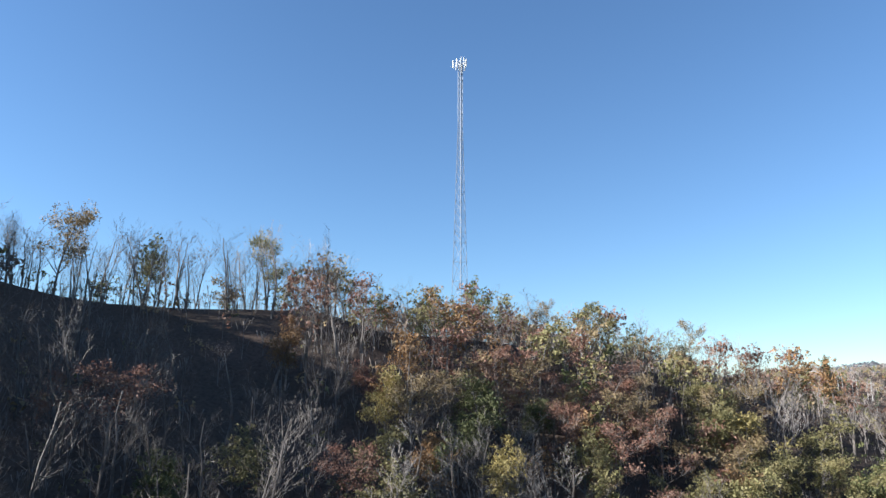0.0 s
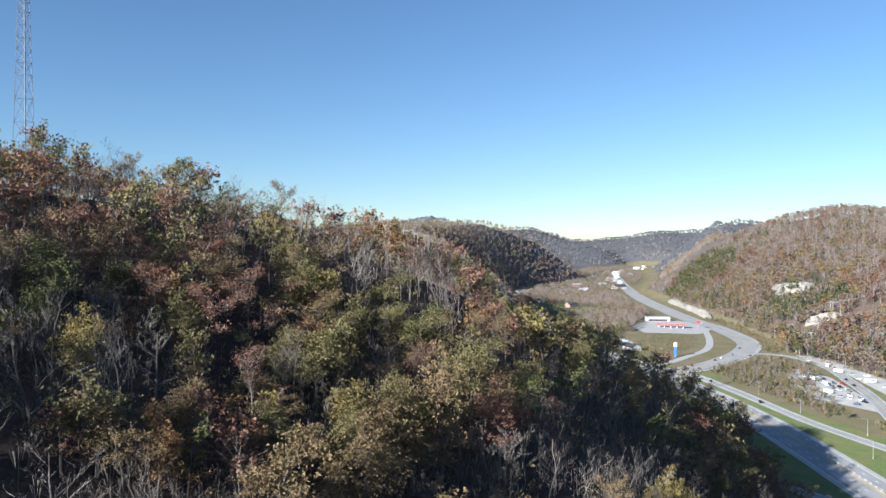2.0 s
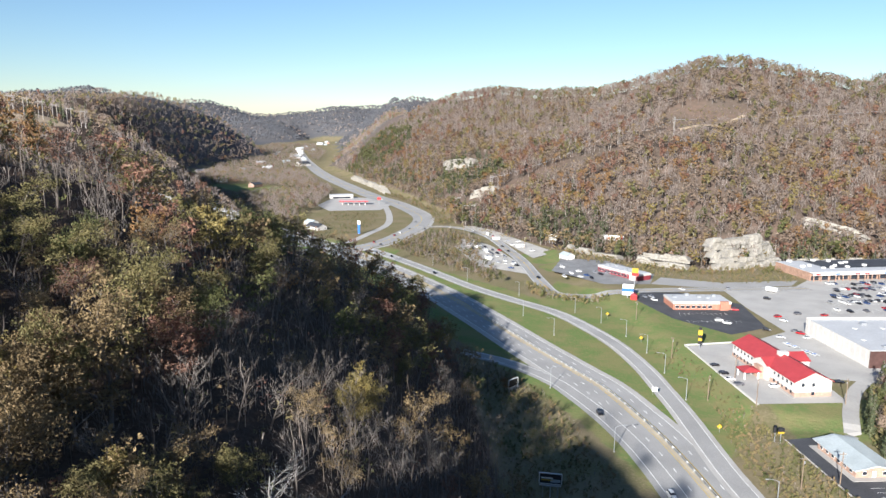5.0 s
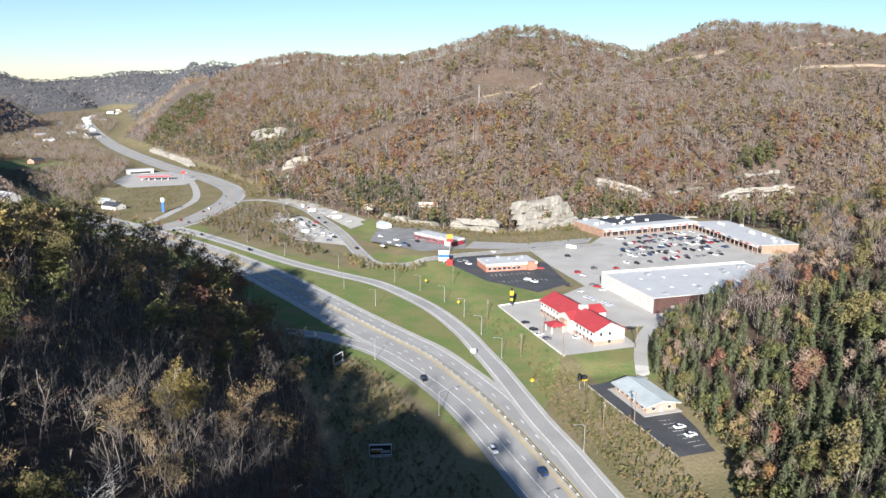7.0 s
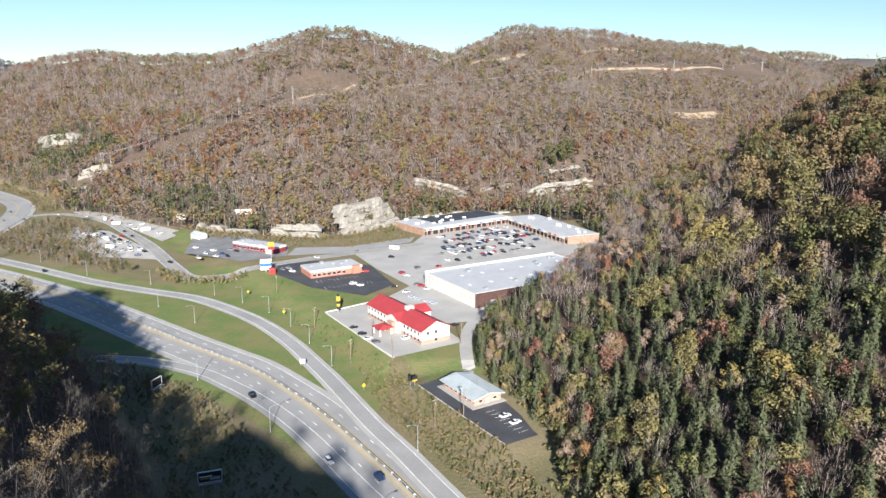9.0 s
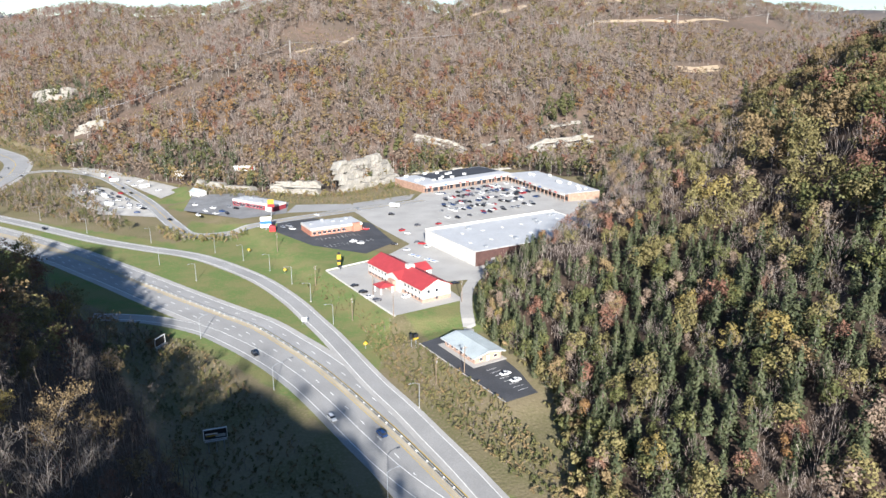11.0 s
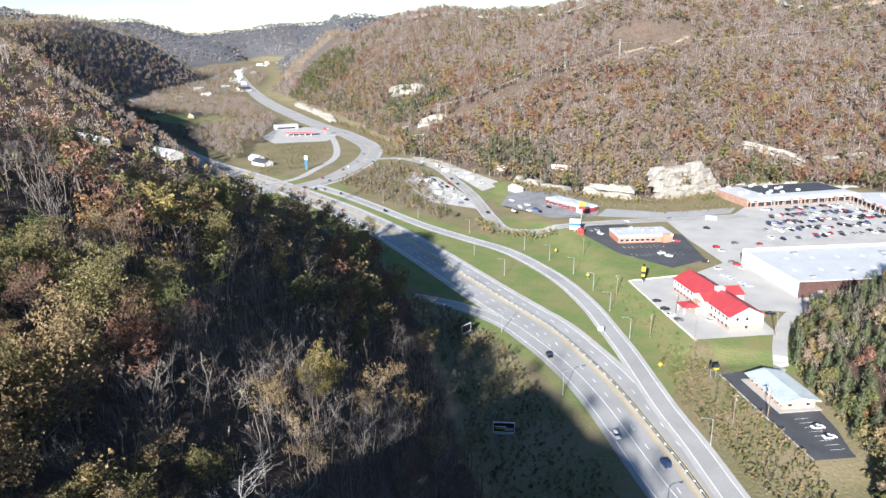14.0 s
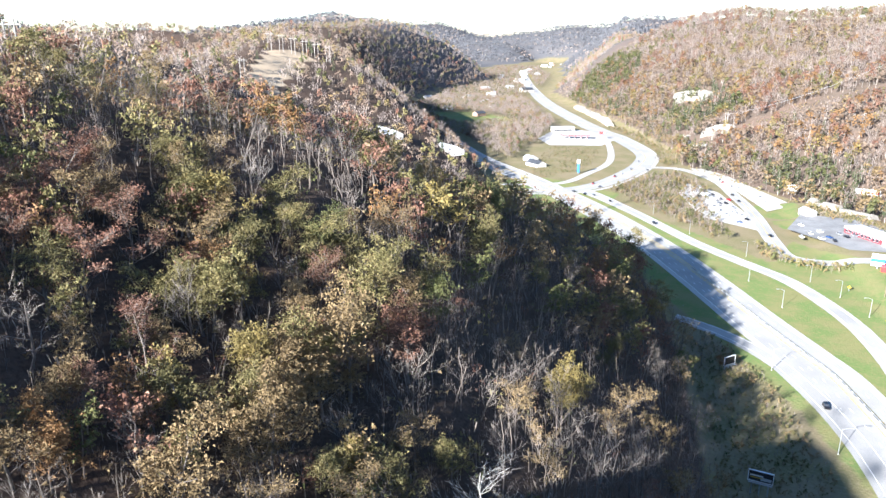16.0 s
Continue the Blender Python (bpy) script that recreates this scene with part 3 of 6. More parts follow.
def pitched(x0, y0, x1, y1, z, rise, over=0.6, thick=0.22, end=None):
    """Two sloping slabs that meet in a ridge along y, open beneath at the gables."""
    bm = bmesh.new()
    end = over if end is None else end
    xm, fall = (x0 + x1) / 2, rise / ((x1 - x0) / 2)
    for x, sign in ((x0 - over, 1), (x1 + over, -1)):
        low = z - over * fall
        ring = [(x, low), (xm, z + rise), (xm, z + rise - thick), (x, low - thick)]
        a = [bm.verts.new((px, y0 - end, pz)) for px, pz in ring]
        b = [bm.verts.new((px, y1 + end, pz)) for px, pz in ring]
        for i in range(4):
            bm.faces.new((a[i], a[(i + 1) % 4], b[(i + 1) % 4], b[i]))
        bm.faces.new(a[::-1])
        bm.faces.new(b)
    bmesh.ops.recalc_face_normals(bm, faces=bm.faces[:])
    return bm


def gabled_wall(x0, y0, x1, y1, high, rise, low=0.0):
    """Walls whose two ends run up into gables."""
    bm = bmesh.new()
    ring = [(x0, low), (x1, low), (x1, high), ((x0 + x1) / 2, high + rise), (x0, high)]
    a = [bm.verts.new((x, y0, z)) for x, z in ring]
    b = [bm.verts.new((x, y1, z)) for x, z in ring]
    bm.faces.new(a)
    bm.faces.new(b[::-1])
    for i in range(5):
        bm.faces.new((a[i], b[i], b[(i + 1) % 5], a[(i + 1) % 5]))
    bmesh.ops.recalc_face_normals(bm, faces=bm.faces[:])
    return bm


def thing(name, label, category, group=""):
    return tagged(new(name), label, category, group)


def turned(x, y, z, ax, ay, bx, by):
    """A pose whose local y runs from a to b on the plan."""
    return pose(x, y, z, 0, 0, math.degrees(math.atan2(-(bx - ax), by - ay)))


# ---- shops and houses ----
def windows(parent, places, wide, high, deep=0.12, mat=DARK_GLASS, along="y"):
    """Window panes with pale frames on a wall; places are their lower middle points."""
    for x, y, z in places:
        a, b = (deep, wide / 2) if along == "y" else (wide / 2, deep)
        f = part("window", box(x - a, y - b, z, x + a, y + b, z + high), WHITE, parent)
        k = 0.86
        part("pane", box(x - a - (0.02 if along == "y" else -0.14 * b), y - b * (k if along == "y" else 1) - (0 if along == "y" else 0.02), z + 0.12,
                         x + a + (0.02 if along == "y" else -0.14 * b), y + b * (k if along == "y" else 1) + (0 if along == "y" else 0.02), z + high - 0.12), mat, f)


def motel():
    m = thing("motel", "two-storey white motel with a red roof and brick base", "motel")
    part("wall", gabled_wall(0, 0, 16.5, 54, 6.9, 3.9), WHITE_WALL, m)
    part("brick_base", box(-0.12, -0.12, 0, 16.62, 54.12, 1.9), PINK_BRICK, m, "pale pink brick base")
    part("roof", pitched(0, 0, 16.5, 54, 7.15, 3.9, 0.8, 0.25, 0.7), RED_ROOF, m, "red metal gable roof")
    quarter = Matrix.Rotation(math.radians(90), 4, "Z")
    bm = gabled_wall(19.5, -4.5, 30.5, 1.6, 7.0, 2.3)
    bm.transform(quarter)
    part("front_bay", bm, WHITE_WALL, m, "projecting white entrance bay with a gable")
    bm = pitched(19.5, -5.8, 30.5, 1.7, 7.2, 2.3, 0.5, 0.22, 0.3)
    bm.transform(quarter)
    part("bay_roof", bm, RED_ROOF, m, "red gable over the entrance")
    part("entrance_pier", box(-3.4, 22.4, 0, -1.5, 27.6, 5.6), PINK_BRICK, m, "brick entrance porch")
    bm = gabled_wall(26, -22.5, 38, -16.4, 6.6, 2.4)
    bm.transform(quarter)
    part("rear_wing", bm, WHITE_WALL, m)
    bm = pitched(26, -22.6, 38, -11.5, 6.9, 2.4, 0.6, 0.22, 0.4)
    bm.transform(quarter)
    part("rear_roof", bm, RED_ROOF, m, "red roof of the rear wing")
    part("roof_housing", box(6.2, 23, 9.4, 10.3, 26, 12.1, 0.12), WHITE_WALL, m, "white box housing on the roof ridge")
    c = part("entrance_canopy", gable(-11, 21.5, -3.4, 28.5, 3.8, 1.3, 0.4, 0.45, hip=2.5), RED_ROOF, m, "small red hipped canopy")
    for x, y in ((-10.6, 21.9), (-10.6, 28.1), (-4.2, 21.9), (-4.2, 28.1)):
        part("post", box(x - 0.3, y - 0.3, 0, x + 0.3, y + 0.3, 3.5), WHITE, c)
    part("walkway", box(-1.6, -1.5, 0.02, -0.1, 54, 0.2), CONCRETE, m)
    rows = [2.5 + 3.3 * i for i in range(16)]
    windows(m, [(0, y, z) for y in rows if not 18 < y < 32 for z in (0.9, 4.2)], 1.6, 1.6)
    windows(m, [(8.25, 0, 0.5), (8.25, 0, 4.4), (3.5, 0, 4.4)], 1.4, 1.8, along="x")
    windows(m, [(16.5, y, z) for y in rows if not 24 < y < 40 for z in (0.9, 4.2)], 1.6, 1.6)
    m.matrix_world = turned(69, 316, 3.1, 69, 316, 50, 367)


def big_store():
    m = thing("big_store", "large flat-roofed store with white side and brown brick rear", "store")
    part("side_wall", box(0, 0.4, 0, 0.5, 56.6, 8.6), WHITE_WALL, m, "long white painted side wall")
    part("rear_wall", box(-0.02, 0, 0, 104, 0.4, 8.4), BROWN_BRICK, m, "dark brown brick rear wall")
    part("front_wall", box(0, 56.6, 0, 104, 57.1, 9.2), WHITE_WALL, m)
    part("end_wall", box(103.5, 0.4, 0, 104, 56.6, 8.4), WHITE_WALL, m)
    part("roof", box(0.5, 0.4, 7.4, 103.5, 56.6, 7.9), WHITE_ROOF, m, "broad white membrane roof")
    part("coping", box(-0.15, -0.15, 8.6, 104.1, 0.3, 8.8), WHITE, m)
    rng = random.Random(2)
    for i in range(9):
        x, y = rng.uniform(8, 96), rng.uniform(6, 50)
        u = part("roof_unit", box(x, y, 7.9, x + rng.uniform(1.5, 3.5), y + rng.uniform(1.5, 3), 7.9 + rng.uniform(0.6, 1.4), 0.1), STEEL, m, "grey rooftop air unit")
    for i in range(12):
        x, y = 8 + 7.6 * i, 18 + 20 * (i % 2)
        part("skylight", box(x, y, 7.9, x + 1.4, y + 2.4, 8.15, 0.08), WHITE, m)
    part("loading_door", box(34, -0.12, 0.6, 37.4, 0.02, 4.2), WHITE, m, "white roller door")
    part("service_door", box(30.5, -0.1, 0, 31.8, 0.02, 2.3), STEEL, m)
    for i in range(12):
        part("pilaster", box(-0.14, 3 + 4.6 * i, 0, 0.0, 3.25 + 4.6 * i, 8.5), WHITE_WALL, m)
    m.matrix_world = turned(111, 366, 3.05, 111, 366, 94, 420)
    frame_m = m.matrix_world.copy()
    c = thing("waste_compactor", "pale grey waste compactor standing behind the store", "compactor")
    part("container", box(4, -6.5, 0.3, 13, -3.4, 3.2, 0.15), STEEL, c)
    part("chute", box(10, -3.4, 0.8, 12.5, -0.2, 3.6, 0.1), WHITE_WALL, c)
    for i in range(6):
        part("rib", box(4.6 + 1.5 * i, -6.62, 0.4, 4.8 + 1.5 * i, -6.45, 3.1), WHITE, c)
    c.matrix_world = frame_m
    s = thing("storage_shed", "low pale blue-grey shed with a pitched roof", "shed")
    part("wall", box(40, -12, 0, 47, -3, 3.2), GREY_ROOF, s)
    part("roof", gable(40, -12, 47, -3, 3.25, 1.6, 0.3), GREY_ROOF, s)
    part("door", box(42, -12.1, 0, 45, -11.98, 2.6), WHITE, s)
    s.matrix_world = frame_m


def shop_row(name, label, x, y, bx, by, long, deep, high, dark):
    m = thing(name, label, "shops")
    part("wall", box(0, 0.0, 0, long, deep, high), BRICK, m, "brick wall")
    part("roof", box(-0.1, -0.1, high, long + 0.1, deep + 0.1, high + 0.3), WHITE_ROOF, m, "pale flat roof")
    if dark:
        part("dark_roof", box(22, 12, high + 0.3, long - 1, deep - 1, high + 0.42), DARK_ROOF, m, "dark grey roof membrane")
    part("fascia", box(-0.3, -4.2, high - 1.6, long + 0.3, -3.6, high + 0.5), WHITE_WALL, m, "white fascia band")
    part("canopy", box(-0.2, -3.6, high - 0.3, long + 0.2, 0, high), WHITE_ROOF, m)
    for i in range(int(long / 6) + 1):
        part("column", box(0.2 + 6 * i, -4.1, 0, 0.75 + 6 * i, -3.65, high - 1.6), PINK_BRICK, m)
    for i in range(int(long / 8)):
        f = part("shopfront", box(1 + 8 * i, -0.14, 0.3, 7.2 + 8 * i, 0.02, 3.4), DARK_GLASS, m)
        part("signboard", box(2 + 8 * i, -4.32, high - 1.2, 5.6 + 8 * i, -4.18, high - 0.2), (RED, WHITE, BLUE, WHITE, MAROON)[i % 5], m)
    rng = random.Random(len(name))
    for i in range(12):
        px, py = rng.uniform(4, long - 5), rng.uniform(10, deep - 4)
        part("roof_unit", box(px, py, high + 0.42, px + rng.uniform(1.8, 3.2), py + rng.uniform(1.8, 2.6), high + 0.42 + rng.uniform(1.0, 1.8), 0.12), WHITE, m, "white rooftop air unit")
    m.matrix_world = turned(x, y, 3.05, x, y, bx, by) @ pose(0, 0, 0, 0, 0, 90)
    return m


motel()
big_store()
# local x runs along the front from the first point to the second
shop_row("north_shops", "long brick shop row with white fascia and dark roof", 126, 568, 215, 608, 98, 42, 6.2, True)
shop_row("east_shops", "long shop row with white roof and brick front", 214, 606, 231, 512, 96, 30, 6.2, False)


def low_shop(name, label, x, y, bx, by, long, deep, high, wall, accent, category="restaurant"):
    m = thing(name, label, category)
    part("wall", box(0, 0, 0, long, deep, high), wall, m)
    part("parapet", box(-0.2, -0.2, high - 0.9, long + 0.2, deep + 0.2, high + 0.5), WHITE_WALL, m, "white parapet band")
    part("roof", box(0.3, 0.3, high + 0.5, long - 0.3, deep - 0.3, high + 0.62), WHITE_ROOF, m)
    part("entrance", box(long - 7, -1.6, 0, long - 2, 0.1, high + 1.0), accent, m)
    for i in range(int((long - 9) / 3.4)):
        windows(m, [(2.4 + 3.4 * i, 0, 0.9)], 2.4, 1.9, along="x")
    rng = random.Random(long)
    for i in range(5):
        px, py = rng.uniform(3, long - 5), rng.uniform(3, deep - 4)
        part("roof_unit", box(px, py, high + 0.6, px + 2.4, py + 1.8, high + rng.uniform(1.4, 2.2), 0.1), STEEL, m)
    m.matrix_world = turned(x, y, 3.1, x, y, bx, by) @ pose(0, 0, 0, 0, 0, 90)


low_shop("steakhouse", "single-storey orange brick restaurant with white flat roof", 25, 451, 60, 461, 36, 19, 4.6, ORANGE_BRICK, ORANGE_BRICK)
low_shop("diner", "long maroon fast-food restaurant with white roof", -27, 556, 4, 526, 42, 13, 4.4, MAROON, WHITE_WALL)


def office():
    m = thing("office", "low brick office with grey metal roof and white eaves", "office")
    part("walkway", box(-2.2, -2.4, 0, 14.2, 24, 0.18), CONCRETE, m, "pale concrete walk")
    part("wall", gabled_wall(0, 0, 13, 22, 3.2, 1.35, 0.1), PINK_BRICK, m)
    part("eave", pitched(0, 0, 13, 22, 3.42, 1.4, 1.3, 0.24, 1.35), WHITE, m, "white eaves and barge boards")
    part("roof", pitched(0, 0, 13, 22, 3.52, 1.4, 1.42, 0.1, 1.45), GREY_ROOF, m, "grey standing-seam metal roof")
    for i in range(24):
        bm = bmesh.new()
        y = -1.2 + i * 1.0
        for a, b in (((-1.4, 3.22), (6.5, 4.92)), ((6.5, 4.92), (14.4, 3.22))):
            add_tube(bm, (a[0], y, a[1]), (b[0], y, b[1]), 0.05, n=4)
        part("seam", bm, GREY_ROOF, m)
    windows(m, [(0, 2.5 + 3.4 * i, 1.0) for i in range(6)], 1.5, 1.5)
    windows(m, [(3, 0, 1.0), (10, 0, 1.0)], 1.5, 1.4, along="x")
    part("door", box(5.7, -0.1, 0.2, 7.0, 0.05, 2.4), WHITE, m)
    m.matrix_world = turned(75, 247, 2.1, 75, 247, 68, 268)


office()


def cottage(x, y, z, turn, wide, long, high, wall, roof, label, name="house"):
    m = thing(name, label, "house")
    part("wall", gabled_wall(0, 0, wide, long, high, wide * 0.26), wall, m)
    part("roof", pitched(0, 0, wide, long, high + 0.2, wide * 0.26, 0.5, 0.18), roof, m)
    part("door", box(-0.06, long * 0.45, 0, 0.05, long * 0.45 + 1.1, 2.1), BROWN_BRICK, m)
    for k in (0.15, 0.75):
        part("window", box(-0.05, long * k, 1.0, 0.05, long * k + 1.4, 2.2), DARK_GLASS, m)
        part("window", box(wide * k, -0.05, 1.0, wide * k + 1.2, 0.05, 2.2), DARK_GLASS, m)
    m.matrix_world = pose(x, y, z, 0, 0, turn)
    return m


cottage(-55, 592, 1.5, 40, 8, 11, 5.0, WHITE_WALL, GREY_ROOF, "small white gabled house beside the shop road")
cottage(-330, 690, 0.1, 60, 12, 22, 3.6, WHITE_WALL, DARK_ROOF, "low building with a dark shingled roof near the junction", "bank")
cottage(-352, 720, 0.1, 60, 10, 16, 3.4, WHITE_WALL, GREY_ROOF, "low white building with a grey roof near the junction", "bank")
rng_town = random.Random(8)
for hx, hy in ((-929, 1378), (-858, 1392), (-770, 1321), (-832, 1498), (-951, 1684), (-1116, 1893), (-1163, 2151), (-1076, 2114), (-1000, 1980), (-1040, 2040), (-960, 1900), (-755, 1171), (-743, 1210), (-818, 1677), (-690, 1240), (-640, 1120), (-880, 1560), (-920, 1760),
               (-1130, 2220), (-1200, 2350), (-1260, 2500), (-1180, 2420), (-1330, 2700), (-1400, 2900), (-1450, 3100), (-1380, 2800), (-1500, 3250), (-1300, 2600), (-1230, 2280), (-1560, 3400), (-1470, 3300), (-1420, 3050)):
    big = rng_town.uniform(1.0, 2.4)
    cottage(hx, hy, float(land(hx, hy)), rng_town.uniform(0, 180), 9 * big, 14 * big, 3.6 + big, rng_town.choice((WHITE_WALL, WHITE_WALL, PINK_BRICK, GREY_ROOF)), rng_town.choice((WHITE_ROOF, GREY_ROOF, DARK_ROOF, WHITE_ROOF)), "small distant building in the valley town")
for i, (hx, hy, t) in enumerate(((-407, 531, 60), (-374, 588, 60))):
    cottage(hx, hy, float(land(hx, hy)) + 0.1, t, 14, 48, 5, WHITE_WALL, WHITE_ROOF, "long white-roofed warehouse seen through the trees", "warehouse")


def filling_station():
    m = thing("station_shop", "white flat-roofed filling station shop", "shop")
    part("wall", box(0, 0, 0, 34, 14, 5.2), WHITE_WALL, m)
    part("roof", box(-0.5, -0.5, 5.2, 34.5, 14.5, 5.9), WHITE_ROOF, m)
    part("shopfront", box(3, -0.1, 0.4, 30, 0.05, 3.0), DARK_GLASS, m)
    m.matrix_world = turned(-446, 980, 0.15, -446, 980, -417, 1000) @ pose(0, 0, 0, 0, 0, 90)
    c = thing("station_canopy", "red and white filling station canopy on posts", "canopy")
    part("deck", box(0, 0, 5.0, 40, 11, 5.6), WHITE_ROOF, c)
    part("fascia", box(-0.15, -0.15, 4.6, 40.15, 0.0, 5.7), RED, c, "red fascia")
    part("fascia", box(-0.15, 11.0, 4.6, 40.15, 11.15, 5.7), RED, c, "red fascia")
    for i in range(5):
        p = part("post", box(3.5 + 8 * i, 5, 0, 4.1 + 8 * i, 6, 5.0), RED, c)
        part("pump", box(3.2 + 8 * i, 3.4, 0, 4.2 + 8 * i, 4.2, 1.9, 0.1), WHITE, c)
    c.matrix_world = turned(-403, 914, 0.15, -403, 914, -364, 926) @ pose(0, 0, 0, 0, 0, 90)


filling_station()

# ---- masts, lamps, poles and signs ----


MAST_STEEL = material("weathered_mast_steel", (0.2, 0.215, 0.24), 0.6, metal=0.2, vary=0.12)


def radio_mast(x, y, base, top):
    m = thing("radio_mast", "tall three-legged galvanised lattice mast with aerials", "mast")
    high = top - base
    def leg(k, h):
        r = (4.6 - 3.4 * min(1, h / (high * 0.75))) if h < high * 0.75 else 1.2
        a = math.radians(90 + 120 * k + 15)
        return Vector((math.cos(a) * r, math.sin(a) * r, h))
    levels, h = [0.0], 0.0
    while h < high - 1.0:
        h += 8.5 if h < high * 0.3 else (4.6 if h < high * 0.6 else 3.2)
        levels.append(min(h, high))
    for k in range(3):
        bm = bmesh.new()
        for a, b in zip(levels, levels[1:]):
            add_tube(bm, leg(k, a), leg(k, b), 0.13, 0.11, 5)
        part("leg", bm, MAST_STEEL, m)
    for a, b in zip(levels, levels[1:]):
        for k in range(3):
            n = (k + 1) % 3
            for p, q, r in ((leg(k, a), leg(n, b), 0.075), (leg(n, a), leg(k, b), 0.075), (leg(k, b), leg(n, b), 0.06)):
                part("brace", tube(p, q, r, n=4), MAST_STEEL, m)
    ring = part("aerial_frame", tube((-2.2, -2.0, high - 2), (2.2, -2.0, high - 2), 0.09), MAST_STEEL, m)
    for k in range(3):
        a, b = math.radians(120 * k + 20), math.radians(120 * k + 140)
        for z in (high - 3.2, high - 1.2):
            part("rail", tube((math.cos(a) * 4.4, math.sin(a) * 4.4, z), (math.cos(b) * 4.4, math.sin(b) * 4.4, z), 0.07), MAST_STEEL, ring)
        for i in range(4):
            s = 0.15 + 0.23 * i
            px, py = math.cos(a) * 4.4 * (1 - s) + math.cos(b) * 4.4 * s, math.sin(a) * 4.4 * (1 - s) + math.sin(b) * 4.4 * s
            part("aerial", box(px - 0.2, py - 0.2, high - 4.2 + 0.5 * (i % 2), px + 0.2, py + 0.2, high - 0.4 + 0.6 * (i % 2), 0.06), WHITE, m, "white panel aerial")
    for i in range(3):
        part("whip", tube((0.6 * i - 0.6, 0.3, high), (0.6 * i - 0.6, 0.3, high + 2.2), 0.05), MAST_STEEL, m)
    part("cable_run", box(-0.1, 0.4, 0.5, 0.1, 0.5, high - 1), BLACK, m)
    m.location = (x, y, base)


radio_mast(-278.2, 86.5, float(land(-278.2, 86.5)) - 0.3, 259.5)


def street_lamp():
    m = thing("street_lamp", "tall grey steel street lamp with a single curved arm", "street lamp", "road lamps")
    part("base_plate", tube((0, 0, 0), (0, 0, 0.35), 0.32, 0.28, 8), CONCRETE, m)
    part("pole", tube((0, 0, 0.3), (0, 0, 9.6), 0.15, 0.1, 8), STEEL, m)
    bm = bmesh.new()
    pts = [Vector((0, 0, 9.4)), Vector((1.1, 0, 10.0)), Vector((2.3, 0, 10.25)), Vector((3.4, 0, 10.3))]
    for a, b in zip(pts, pts[1:]):
        add_tube(bm, a, b, 0.08, 0.07, 6)
    part("arm", bm, STEEL, m)
    part("lantern", box(3.2, -0.2, 10.15, 4.2, 0.2, 10.42, 0.08), STEEL, m)
    return m


lamp = street_lamp()
lamp_places = [(-3, 248, 20), (-33, 304, 25), (-41, 385, 215), (-34, 437, 225), (-17, 417, 220), (-2, 394, 210), (9, 368, 200), (17, 339, 195), (25, 307, 195), (47, 222, 195), (27, 172, 15),
               (-75, 470, 230), (-120, 505, 230), (-160, 550, 230), (-64, 420, 215)]
lamp.matrix_basis = pose(*lamp_places[0][:2], 0.05, 0, 0, lamp_places[0][2])
for x, y, t in lamp_places[1:]:
    copy_thing(lamp, pose(x, y, float(land(x, y)) + 0.05, 0, 0, t))


def utility_pole():
    m = thing("utility_pole", "weathered wooden utility pole with a crossarm", "utility pole", "utility poles")
    part("pole", tube((0, 0, -0.3), (0, 0, 11.5), 0.2, 0.13, 7), POLE_WOOD, m)
    part("crossarm", box(-1.2, -0.07, 10.6, 1.2, 0.07, 10.8), POLE_WOOD, m)
    for x in (-1.1, -0.5, 0.5, 1.1):
        part("insulator", tube((x, 0, 10.8), (x, 0, 11.05), 0.06, 0.04, 6), WHITE, m)
    part("transformer", tube((0.32, 0, 9.0), (0.32, 0, 9.9), 0.24, n=8), STEEL, m)
    return m


pole = utility_pole()
pole_places = [(57, 238), (69, 241), (21, 361), (3, 426), (34, 309), (47, 330), (52, 301), (88, 313), (-180, 735), (-100, 650)]
pole.matrix_basis = pose(57, 238, float(land(57, 238)), 0, 0, 20)
for i, (x, y) in enumerate(pole_places[1:]):
    copy_thing(pole, pose(x, y, float(land(x, y)), 0, 0, 20 + 13 * i))


def wire(a, b, sag, name="power_line"):
    a, b = Vector(a), Vector(b)
    bm = bmesh.new()
    n = 10
    pts = [a.lerp(b, i / n) - Vector((0, 0, sag * 4 * (i / n) * (1 - i / n))) for i in range(n + 1)]
    side = (b - a).cross(Vector((0, 0, 1))).normalized() * 0.07
    rings = [[bm.verts.new(p + o) for o in (side, -side, Vector((0, 0, 0.1)))] for p in pts]
    for r, q in zip(rings, rings[1:]):
        for k in range(3):
            bm.faces.new((r[k], r[(k + 1) % 3], q[(k + 1) % 3], q[k]))
    ob = link(name, bm, STEEL)
    return tagged(ob, "thin overhead power line between poles", "power line", "power lines")


GREY_POLE = material("grey_pole", (0.3, 0.28, 0.255), 0.9, vary=0.15, fine=3)


def line_tower(x, y, t):
    m = thing("line_tower", "pale two-legged power line pole frame on the hillside", "pylon", "hillside pylons")
    for k in (-2.2, 2.2):
        part("leg", tube((k, 0, -0.5), (k, 0, 21), 0.42, 0.3, 7), GREY_POLE, m)
    part("crossarm", box(-5, -0.15, 18.5, 5, 0.15, 19.0), GREY_POLE, m)
    for k in (-4.6, 0, 4.6):
        part("insulator", tube((k, 0, 17.3), (k, 0, 18.5), 0.12, n=6), STEEL, m)
    z = float(land(x, y))
    m.matrix_world = pose(x, y, z, 0, 0, t)
    return Vector((x, y, z + 17.4))


